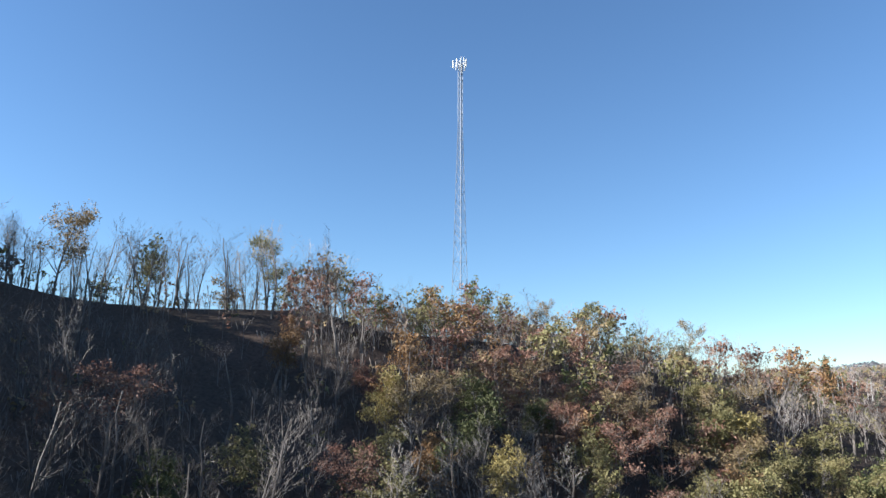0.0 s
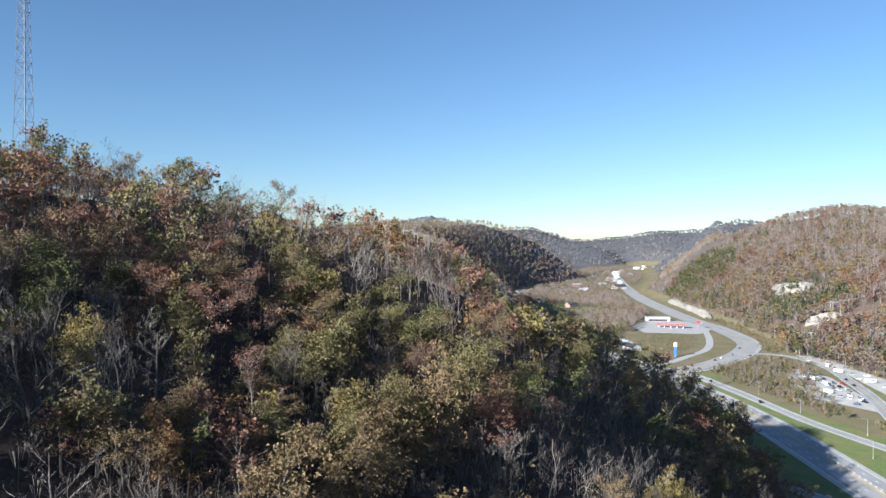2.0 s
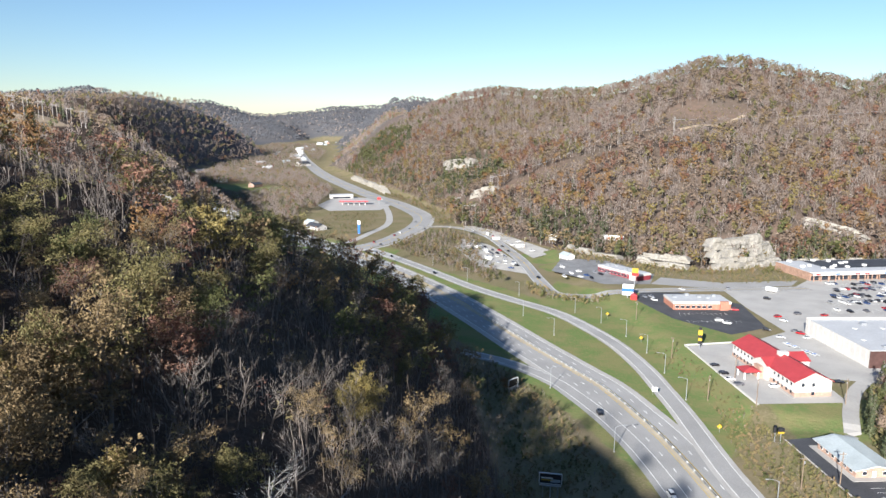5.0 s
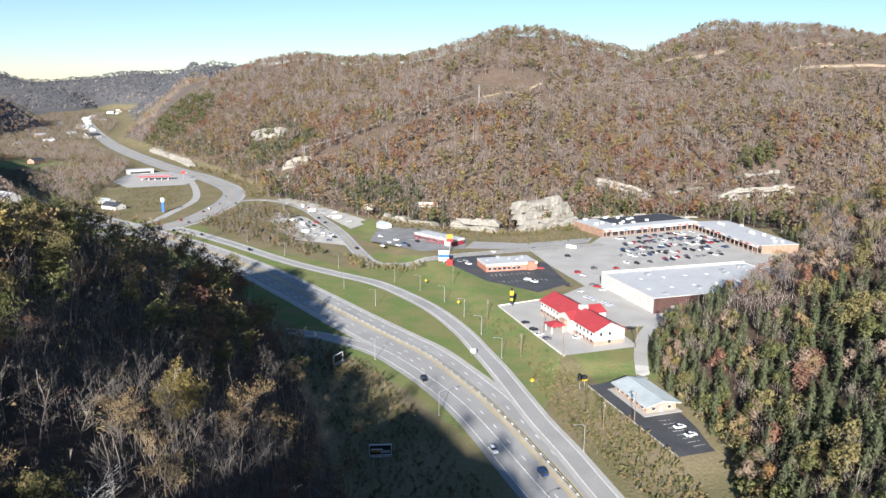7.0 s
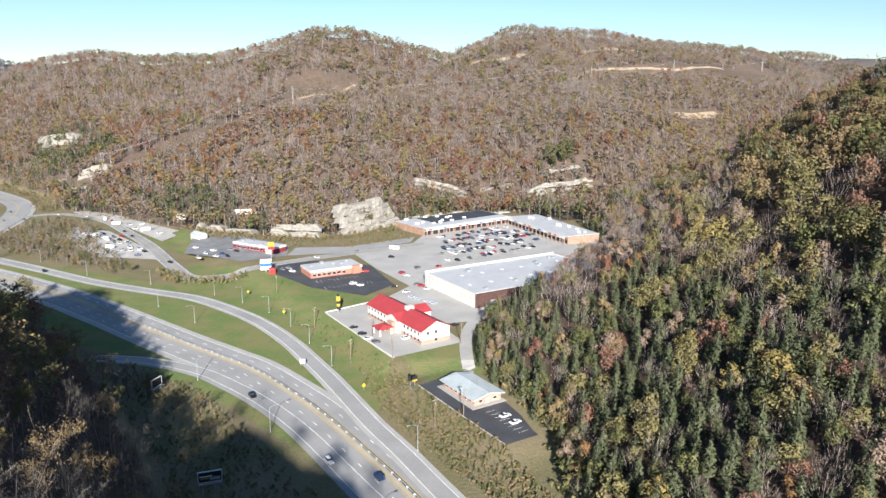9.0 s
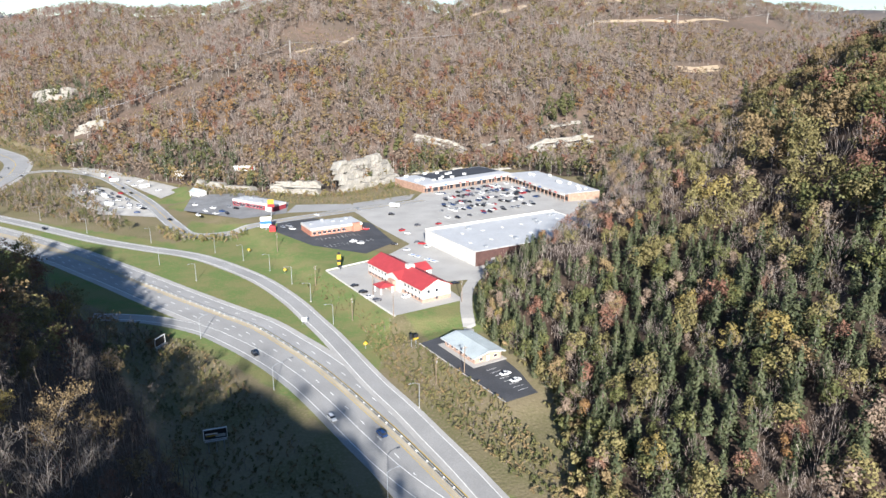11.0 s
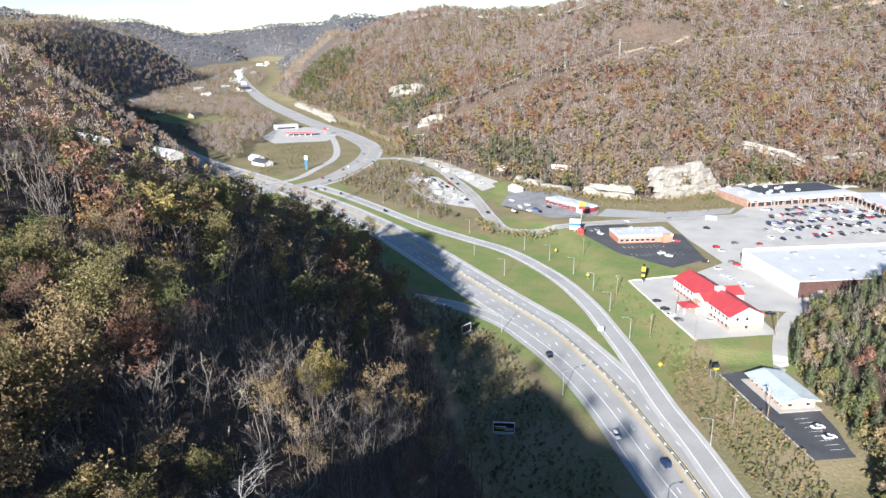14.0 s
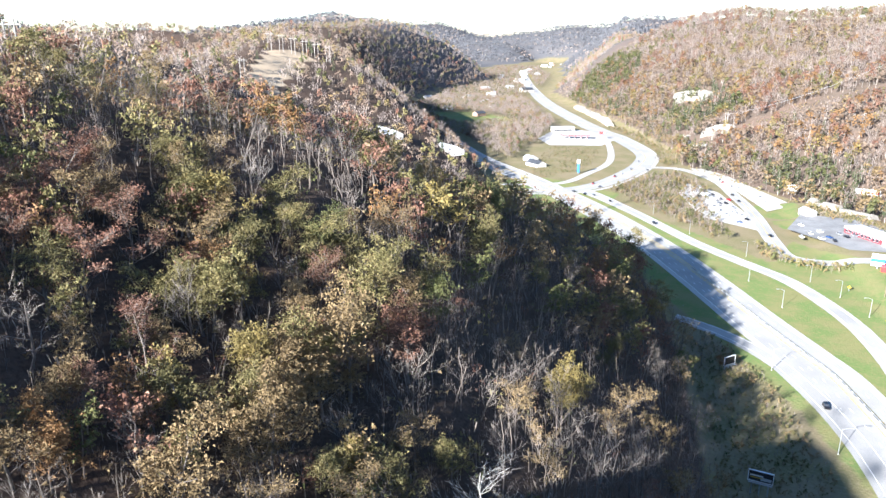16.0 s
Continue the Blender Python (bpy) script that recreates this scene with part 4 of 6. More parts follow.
tops = [line_tower(x, y, t) for x, y, t in ((-180, 880, 70), (-28, 927, 70), (37, 913, 75), (436, 1038, 70), (524, 1099, 60), (698, 1138, 75), (977, 1269, 65), (1003, 1228, 65), (1400, 1420, 65))]
for i, j in ((1, 2), (2, 3), (3, 4), (4, 5), (5, 6), (6, 8), (0, 1)):
    for off in (-2.5, 2.5):
        wire(tops[i] + Vector((0, off, 0)), tops[j] + Vector((0, off, 0)), 6)
for i in range(6):
    hx, hy = -672 + 9 * i, 640 + 11 * i
    line_tower(hx, hy, 30)
for hx, hy in ((-327, 163), (-569, 503)):
    line_tower(hx, hy, 40)


def board_on_posts(name, label, x, y, z, turn, wide, high, clear, face, frame_mat=WHITE, bars=()):
    """A billboard: a panel in a frame on posts, facing local -y."""
    m = thing(name, label, "billboard")
    for k in (-wide * 0.35, 0, wide * 0.35):
        part("post", box(k - 0.18, 0.2, 0, k + 0.18, 0.6, clear + high * 0.9), STEEL, m)
    part("panel", box(-wide / 2, -0.1, clear, wide / 2, 0.2, clear + high), face, m)
    f = 0.22
    for a in ((-wide / 2 - f, clear - f, wide / 2 + f, clear), (-wide / 2 - f, clear + high, wide / 2 + f, clear + high + f), (-wide / 2 - f, clear, -wide / 2, clear + high), (wide / 2, clear, wide / 2 + f, clear + high)):
        part("frame_bar", box(a[0], -0.2, a[1], a[2], 0.25, a[3]), frame_mat, m, "white frame")
    for (a, b, c, d2, mat) in bars:
        part("picture_block", box(a * wide, -0.16, clear + b * high, c * wide, -0.1, clear + d2 * high), mat, m)
    part("catwalk", box(-wide / 2, -1.0, clear - 0.5, wide / 2, -0.2, clear - 0.4), STEEL, m)
    m.matrix_world = pose(x, y, z, 0, 0, turn)


board_on_posts("billboard", "dark billboard in a white frame beneath the wooded slope", -21.4, 209.5, float(land(-21.4, 209.5)), 5, 6.8, 3.3, 5.0, BLACK, WHITE, ((-0.45, 0.5, 0.1, 0.62, WHITE), (-0.42, 0.3, 0.3, 0.4, YELLOW_SIGN), (0.0, 0.15, 0.45, 0.45, GREY_ROOF)))
board_on_posts("billboard", "dark billboard in a white frame beside an orange tree", -48.5, 296, float(land(-48.5, 296)), 60, 6.0, 3.4, 2.2, BLACK)
board_on_posts("billboard", "blank white billboard above the gravel lot", -78, 683, float(land(-78, 683)), -15, 9, 5, 4, WHITE)


board_on_posts("billboard", "row of white and red advertising boards on the wooded slope", -20, 676, float(land(-20, 676)), 0, 19, 4.2, 1.6, WHITE, WHITE, ((-0.3, 0.1, -0.2, 0.6, RED), (-0.05, 0.1, 0.05, 0.7, BROWN_BRICK), (0.12, 0.1, 0.2, 0.6, RED), (0.3, 0.1, 0.42, 0.8, RED)))
board_on_posts("billboard", "black and tan billboard seen edge on above the restaurant", 28, 629, float(land(28, 629)), -34, 17, 5.0, 2.0, PINK_BRICK, WHITE, ((-0.5, 0.0, -0.05, 1.0, BLACK),))


def sign_column(name, label, x, y, z, blocks, post=0.25, turn=0):
    """A tall sign: a post with blocks (half width, low, high, material)."""
    m = thing(name, label, "sign")
    part("post", tube((0, 0, -0.2), (0, 0, blocks[0][1] + 0.2), post, n=8), STEEL, m)
    for w, low, high, mat in blocks:
        part("panel", box(-w, -0.35, low, w, 0.35, high, 0.08), mat, m)
    m.matrix_world = pose(x, y, z, 0, 0, turn)


sign_column("motel_sign", "tall yellow and black motel sign in stacked blocks", 35, 374, 3.05, ((0.8, 2.5, 4.2, BLACK), (0.9, 4.2, 5.6, YELLOW_SIGN), (0.9, 5.8, 7.2, BLACK), (1.1, 7.2, 9.9, YELLOW_SIGN), (0.7, 9.9, 11.4, BLACK)))
sign_column("shop_sign", "white and pale blue shopping centre sign", -3, 475, 3.0, ((3.6, 1.5, 4.0, WHITE), (3.6, 4.1, 6.0, BLUE), (3.6, 6.1, 9.0, WHITE)), 0.4)
sign_column("fast_food_sign", "tall pole sign with a yellow panel over red", 1, 508, 3.0, ((2.4, 8.0, 10.0, RED), (2.2, 10.2, 13.5, YELLOW_SIGN)), 0.3)
sign_column("office_sign", "yellow and black roadside sign on a post", 56, 270, float(land(56, 270)), ((1.1, 3.6, 4.3, YELLOW_SIGN), (1.1, 4.4, 5.8, BLACK)), 0.15, 15)
sign_column("roadside_sign", "black back of a roadside sign", 54.3, 271.5, float(land(54, 271)), ((1.2, 3.8, 6.0, BLACK),), 0.12, 70)
sign_column("fuel_sign", "tall blue and white roadside sign column", -280, 684, 0.05, ((1.3, 0.5, 10.0, BLUE), (1.7, 10.1, 14.2, WHITE)), 0.5)
sign_column("station_sign", "red filling station price sign on a pole", -352, 935, 0.1, ((2.6, 7.0, 10.5, RED),), 0.3)
for x, y in ((35.5, 276.3), (-14, 431), (6, 386)):
    m = thing("warning_sign", "yellow diamond road warning sign on a thin post", "road sign", "warning signs")
    part("post", tube((0, 0, -0.2), (0, 0, 2.6), 0.06, n=6), STEEL, m)
    bm = box(-0.75, -0.03, -0.75, 0.75, 0.03, 0.75)
    bm.transform(Matrix.Translation((0, 0, 2.6)) @ Matrix.Rotation(math.radians(45), 4, "Y"))
    part("plate", bm, YELLOW_SIGN, m)
    m.matrix_world = pose(x, y, float(land(x, y)), 0, 0, 10)
m = thing("gore_sign", "white rectangular road sign on two posts at the gore", "road sign")
for k in (-0.8, 0.8):
    part("post", tube((k, 0, 0), (k, 0, 3.0), 0.08, n=6), STEEL, m)
part("plate", box(-1.2, -0.05, 1.6, 1.2, 0.05, 3.6), WHITE, m)
m.location = (12, 309, 0.1)
m = thing("ticket_hut", "small red hut beside the shop entrance", "hut")
part("wall", box(-2, -2, 0, 2, 2, 3), RED, m)
part("roof", gable(-2, -2, 2, 2, 3.05, 1.0, 0.3), RED_ROOF, m)
m.location = (1, 471, 3.05)

# ---- median rail and kerbs ----
rail = tagged(new("median_rail"), "low steel median guard rail on pale posts", "guard rail")
rail.location = (0, 0, 0)
post_mesh = link("rail_post", box(-0.12, -0.3, 0.0, 0.12, 0.3, 0.85, 0.02), WHITE, rail).data
bpy.data.objects.remove(bpy.data.objects["rail_post"])
travelled, due = 0.0, 0.0
for a, b in zip(HIGHWAY, HIGHWAY[1:]):
    travelled += (b - a).length
    if travelled > due and 120 < a.y < 420:
        due = travelled + 2.2
        w = b - a
        ob = new("post", post_mesh)
        ob.parent = rail
        ob.matrix_basis = pose(a.x, a.y, 0.09, 0, 0, math.degrees(math.atan2(w.y, w.x)))
near_line = [q for q in HIGHWAY if 100 < q.y < 430]
for off in (-0.42, 0.42):
    strip("beam", near_line, off - 0.05, off + 0.05, 0.85, STEEL, rail, 0.32)


def kerb(points, wide, high, z, label="white concrete kerb along the car park"):
    line = smooth_line([(*p, z) for p in points], 30)
    ob = strip("kerb", line, -wide / 2, wide / 2, high, WHITE_WALL, None, high)
    tagged(ob, label, "kerb", kind="structure")


kerb([(53, 302), (40, 340), (28, 377)], 0.6, 0.7, 3.08)
kerb([(28, 377), (42, 384), (56, 391)], 0.6, 0.7, 3.08)
kerb([(58, 272), (67.5, 243), (77, 215)], 0.3, 0.25, 2.1, "low edge along the office car park")


fence = thing("wire_fence", "low wire fence on thin posts beside the office car park", "fence")
for i in range(24):
    share = i / 23
    part("post", box(-0.06, -0.06, 0, 0.06, 0.06, 1.15), POLE_WOOD, fence).location = (57.2 + 19 * share, 271.6 - 57 * share, float(land(57.2 + 19 * share, 271.6 - 57 * share)) - 0.05)
for high in (0.55, 1.05):
    part("wire", tube((57.2, 271.6, float(land(57.2, 271.6)) + high), (76.2, 214.6, float(land(76.2, 214.6)) + high), 0.025, n=4), STEEL, fence)


def bays(name, x, y, turn, count, z, long=5.0, gap=2.8):
    ob = tagged(new(name), "white painted parking bay lines", "road marking", kind="structure")
    me = mesh_from("bay_line", [(0, 0, 0), (0.16, 0, 0), (0.16, long, 0), (0, long, 0)], [(0, 1, 2, 3)], [ROAD_PAINT])
    for i in range(count):
        b = new("bay_line", me)
        b.parent = ob
        b.location = (i * gap, 0, 0)
    ob.matrix_world = pose(x, y, z, 0, 0, turn)


bays("office_bays", 78, 241, -71.5, 8, 2.13, 4.8)
bays("restaurant_bays", 29, 440, 15.5, 11, 3.14, 5)
bays("restaurant_bays", 33, 424, 15.5, 12, 3.14, 5)
for i, (x, y) in enumerate(((120, 470), (126, 492), (130, 512), (134, 532), (138, 552))):
    bays("shopping_bays", x, y, 23.5, 35 if i < 4 else 28, 3.09, 9.5, 2.8)

# ---- vehicles ----
PAINTS = {"white": material("white_car_paint", (0.75, 0.75, 0.74), 0.25, vary=0.03), "silver": material("silver_car_paint", (0.4, 0.41, 0.43), 0.3, metal=0.5, vary=0.03), "black": material("black_car_paint", (0.012, 0.012, 0.014), 0.2, vary=0.05),
          "red": material("red_car_paint", (0.32, 0.015, 0.02), 0.25, vary=0.05), "blue": material("blue_car_paint", (0.02, 0.05, 0.14), 0.25, vary=0.05), "grey": material("grey_car_paint", (0.1, 0.1, 0.11), 0.3, vary=0.05)}
TYRE = material("tyre_rubber", (0.02, 0.02, 0.02), 0.9, vary=0.1)


def hull(wide, rows):
    """A body lofted from side rows of (y, low z, high z, share of the width at the top)."""
    bm = bmesh.new()
    rings = [[bm.verts.new(p) for p in ((-wide / 2, y, a), (-wide / 2, y, a + (b - a) * 0.6), (-wide / 2 * s, y, b), (wide / 2 * s, y, b), (wide / 2, y, a + (b - a) * 0.6), (wide / 2, y, a))] for y, a, b, s in rows]
    for r, q in zip(rings, rings[1:]):
        for i in range(6):
            bm.faces.new((r[i], r[(i + 1) % 6], q[(i + 1) % 6], q[i]))
    bm.faces.new(rings[0][::-1])
    bm.faces.new(rings[-1])
    return bm


def make_car(kind, colour):
    words = {"sedan": "saloon car", "suv": "tall estate car", "pickup": "pickup truck"}[kind]
    m = tagged(new("car"), f"{colour} {words} standing on the tarmac", "car", "parked cars")
    tall = {"sedan": 0.0, "suv": 0.22, "pickup": 0.2}[kind]
    top = 0.92 + tall
    part("body", hull(1.82, [(-2.3, 0.45, 0.72 + tall, 0.8), (-2.1, 0.3, 0.82 + tall, 0.88), (-0.9, 0.25, top, 0.92), (1.4, 0.25, top, 0.92), (2.1, 0.3, 0.9 + tall, 0.88), (2.3, 0.45, 0.75 + tall, 0.82)]), PAINTS[colour], m)
    if kind == "sedan":
        rows = [(-1.15, top, top + 0.02, 0.9), (-0.45, top - 0.02, top + 0.46, 0.76), (0.75, top - 0.02, top + 0.48, 0.76), (1.6, top, top + 0.04, 0.88)]
    elif kind == "suv":
        rows = [(-1.1, top, top + 0.02, 0.9), (-0.5, top - 0.02, top + 0.56, 0.78), (1.7, top - 0.02, top + 0.56, 0.78), (2.1, top - 0.04, top + 0.1, 0.86)]
    else:
        rows = [(-1.0, top, top + 0.02, 0.9), (-0.5, top - 0.02, top + 0.54, 0.78), (0.6, top - 0.02, top + 0.54, 0.78), (0.75, top, top + 0.05, 0.88)]
    part("glasshouse", hull(1.74, rows), DARK_GLASS, m, "dark glazed cabin")
    y0, y1 = rows[1][0], rows[2][0]
    part("roof", box(-0.66, y0, rows[1][2] - 0.02, 0.66, y1, rows[1][2] + 0.05, 0.03), PAINTS[colour], m)
    if kind == "pickup":
        part("bed", box(-0.75, 0.9, top - 0.05, 0.75, 2.15, top + 0.02), TYRE, m, "dark open load bed")
    for x in (-0.82, 0.82):
        for y in (-1.42, 1.42):
            w = part("wheel", tube((x - 0.11, y, 0.33), (x + 0.11, y, 0.33), 0.33, n=10), TYRE, m)
    return m


CARS = {}
rng_car = random.Random(4)


def car(x, y, z, turn, kind=None, colour=None):
    kind = kind or rng_car.choice(("sedan", "sedan", "suv", "suv", "pickup"))
    colour = colour or rng_car.choices(("white", "silver", "black", "red", "blue", "grey"), (28, 20, 22, 13, 8, 12))[0]
    at = pose(x, y, z, 0, 0, turn)
    if (kind, colour) not in CARS:
        CARS[kind, colour] = make_car(kind, colour)
        CARS[kind, colour].matrix_basis = at
    else:
        copy_thing(CARS[kind, colour], at)


for x, y in ((84, 236), (86, 230)):
    car(x, y, 2.12, 108, "sedan", "white")
for x, y, c in ((16, 221, "white"), (31, 207, "blue"), (-10, 281, "black")):
    car(x, y, 0.12, 20 if c != "blue" else 202, "suv", c)
for x, y, c in ((40, 348, "black"), (43, 337, "black"), (45, 330, "white"), (48, 324, "grey"), (63, 326, "white")):
    car(x, y, 3.12, 110, None, c)
for x, y, c in ((89, 421, "grey"), (91, 417, "red"), (93, 410, "white"), (74, 419, "black"), (79, 406, "silver"), (85, 451, "red"), (87, 443, "silver"), (98, 462, "grey"), (113, 463, "red"), (86, 497, "black"), (50, 432, "white"), (54, 427, "white"), (62, 460, "red"), (92, 340, "black")):
    car(x, y, 3.16, rng_car.uniform(60, 130), None, c)
for x, y in ((-50, 525), (-34, 534), (-30, 526), (-41, 547), (-29, 547), (-46, 538), (-38, 528), (-24, 541), (-55, 560), (-20, 548), (8, 545), (12, 480), (14, 471), (8, 478)):
    car(x, y, 3.2, rng_car.uniform(20, 60))
for x, y in ((-250, 784), (-224, 736), (-241, 703), (-241, 685), (-246, 639), (-235, 628), (-234, 590), (-226, 590), (-247, 595), (-241, 733)):
    car(x, y, 0.26, rng_car.choice((8, 188)) + rng_car.uniform(-6, 6))
for x, y in ((-200, 757), (-171, 742), (-122, 655), (-112, 632), (-70, 528), (0, 494), (33, 508), (64, 519), (-150, 520), (-205, 575), (-330, 955), (-372, 1000)):
    car(x, y, float(land(x, y)) + 0.3, 30)
# rows of parked cars: along the shopping bays
for i, (x, y) in enumerate(((120, 470), (126, 492), (130, 512), (134, 532), (138, 552))):
    for k in range(35 if i < 4 else 28):
        for side in (2.4, 7.2):
            if rng_car.random() < (0.55 if 4 < k < 30 else 0.35) * (0.5 if i == 0 else 1.0):
                a, b = math.cos(math.radians(23.5)), math.sin(math.radians(23.5))
                u, v = k * 2.8 + 1.4, side
                car(x + a * u - b * v, y + b * u + a * v, 3.1, 23.5 + rng_car.choice((0, 180)) + rng_car.uniform(-2, 2))


def trailer(x, y, z, turn, long, label="white box trailer parked on gravel"):
    m = thing("trailer", label, "trailer", "parked trailers")
    part("body", box(-1.3, 0, 0.6, 1.3, long, 3.2, 0.12), WHITE, m)
    part("window_band", box(-1.32, long * 0.15, 1.8, 1.32, long * 0.6, 2.5), DARK_GLASS, m)
    for yy in (long * 0.25, long * 0.75):
        for xx in (-1.1, 1.1):
            part("wheel", tube((xx - 0.15, yy, 0.4), (xx + 0.15, yy, 0.4), 0.4, n=8), TYRE, m)
    m.matrix_world = pose(x, y, z, 0, 0, turn)


# vehicles for sale on the gravel lots
for i in range(30):
    x, y = -160 + 2.35 * i + rng_car.gauss(0, 3), 672 - 3.6 * i + rng_car.gauss(0, 6)
    car(x, y, float(land(x, y)) + 0.65, rng_car.uniform(20, 50), None, rng_car.choice(("white", "white", "silver", "black", "grey")))
for i, (x, y) in enumerate(((-129, 618), (-120, 631), (-111, 607), (-118, 585), (-110, 575), (-96, 556), (-131, 690), (-122, 684), (-112, 684), (-101, 657), (-91, 638), (-114, 663), (-140, 640), (-133, 628), (-125, 600), (-150, 720), (-142, 708))):
    if i % 3:
        car(x, y, float(land(x, y)) + 0.65, 40 + 9 * i)
    else:
        trailer(x, y, float(land(x, y)) + 0.62 if land(x, y) > 0.3 else 0.32, 25 + 11 * i, 5.5 + (i * 7 % 4))
trailer(96, 520, 3.1, 60, 7.5, "white box lorry parked by the entrance road")
for i in range(2):
    m = thing("boat_trailer", "blue and white trailer rack in the car park", "trailer", "trailer racks")
    for k in range(5):
        part("crossbar", box(-1.2, k * 2.2, 0.9, 1.2, k * 2.2 + 0.2, 1.2), BLUE if k % 2 else STEEL, m)
    for s in (-1.1, 1.1):
        part("side_rail", box(s - 0.12, 0, 0.6, s + 0.12, 9.4, 0.9), WHITE, m)
        part("wheel", tube((s - 0.15, 4.7, 0.4), (s + 0.15, 4.7, 0.4), 0.4, n=8), TYRE, m)
    m.matrix_world = pose(84 + 7 * i, 388 - 11 * i, 3.1, 0, 0, 32)

# ---- rock faces and tracks on the hills ----


def rock_face(line, heights, setback, label, lift=0.0):
    """Benches of broken stone along a line on the plan: each bench stands behind the one below."""
    pts = smooth_line(line, 2.0)
    rt = sides(pts)
    bm = bmesh.new()
    rng = random.Random(int(line[0][0] * 7 + line[0][1]))
    base = 0.0
    for k, high in enumerate(heights):
        rows = 7
        sunk = 0.5 * high if k else 0.8
        ring = []
        for i, (p, r) in enumerate(zip(pts, rt)):
            share = i / (len(pts) - 1)
            n1 = noise.noise(Vector((p.x * 0.13, p.y * 0.13, k * 5.0)))
            n2 = noise.noise(Vector((p.x * 0.5, p.y * 0.5, k * 3.0 + 9)))
            edge = ramp(min(share, 1 - share) + 0.03 * n2, 0.0 + 0.04 * k, 0.05 + 0.05 * k)
            top = max(0.05, edge) * (0.8 + 0.3 * noise.cell(Vector((i * 0.19 + 0.01, k * 3.7, 0.5))) + 0.1 * n2) * high
            foot = float(land(p.x, p.y)) + lift
            column = []
            for j in range(rows + 2):
                z = min(j, rows) / rows
                block = noise.cell(Vector((i * 0.24 + 0.01, math.floor(j * 0.45) * 1.3, k * 7.0)))
                out = setback * k + (2.5 + 2 * n2 if j > rows else 0) + 0.9 * n1 + 0.07 * high * z + 0.9 * block + 0.35 * n2 + 0.25 * noise.noise(Vector((p.x * 0.9, p.y * 0.9, z * 5 + k)))
                q = p + r * out
                column.append(bm.verts.new((q.x, q.y, foot + base - sunk + z * (top + sunk))))
            column.append(bm.verts.new((p.x + r.x * (setback * k + 11), p.y + r.y * (setback * k + 11), foot + base + top - 2.0)))
            ring.append(column)
        for c, d2 in zip(ring, ring[1:]):
            for j in range(len(c) - 1):
                bm.faces.new((c[j], d2[j], d2[j + 1], c[j + 1]))
        base += high
    bmesh.ops.recalc_face_normals(bm, faces=bm.faces[:])
    ob = link("rock_face", bm, LIMESTONE)
    return tagged(ob, label, "rock face", kind="structure")


# stations run so that the hill lies to the right of the line
rock_face([(118, 628), (100, 612), (82, 598), (62, 583)], [9, 8, 7], 7, "pale stepped limestone road cut beneath the wooded hill")
rock_face([(40, 580), (20, 590), (0, 598)], [6, 4], 5, "broken pale rock face behind the restaurant")
rock_face([(-14, 606), (-40, 624), (-62, 642)], [5], 4, "low broken rock face above the gravel lot")
rock_face([(205, 716), (188, 722), (168, 724), (150, 722)], [5, 3], 6, "pale limestone ledge in the woods above the shops")
rock_face([(345, 700), (320, 700), (295, 706), (272, 704)], [7, 4], 6, "pale limestone ledge behind the shops")
rock_face([(345, 738), (320, 742), (296, 740)], [5], 6, "pale limestone ledge in the woods")
rock_face([(268, 742), (246, 748), (228, 744)], [4], 6, "weathered limestone ledge in the woods")
rock_face([(240, 662), (200, 664), (150, 660), (128, 655)], [5], 4, "low rock bank behind the shop row")
rock_face([(-395, 1075), (-440, 1150), (-500, 1240), (-560, 1325)], [9], 4, "long pale rock cut beside the valley road")
rock_face([(-255, 1075), (-268, 1086), (-285, 1092), (-298, 1085)], [11, 6], 7, "tan rock outcrop on the wooded slope")
rock_face([(-176, 866), (-190, 874), (-208, 878)], [7, 5], 6, "grey rock outcrop on the wooded slope")
rock_face([(-192, 848), (-205, 856), (-220, 870)], [4], 4, "small rock ledge above the road")
rock_face([(-225, 890), (-240, 903), (-250, 915)], [5], 4, "small rock ledge above the road")

DIRT = material("dirt_track", (0.32, 0.25, 0.17), 0.95, vary=0.2, scale=0.1, fine=1.0)
for pts, w in (([(44, 926), (91, 947), (124, 988)], 4), ([(327, 1133), (379, 1138), (436, 1178)], 9), ([(440, 1060), (483, 1089), (531, 1131), (580, 1149), (657, 1156), (716, 1146), (790, 1192), (860, 1230)], 7),
               ([(616, 990), (650, 986), (682, 980)], 16), ([(555, 1215), (640, 1235), (700, 1230)], 8)):
    tagged(strip("dirt_track", smooth_line(pts, 6), -w / 2, w / 2, 1.0, DIRT, None, 1.5, True), "pale bare dirt track cut into the hillside", "track", kind="structure")


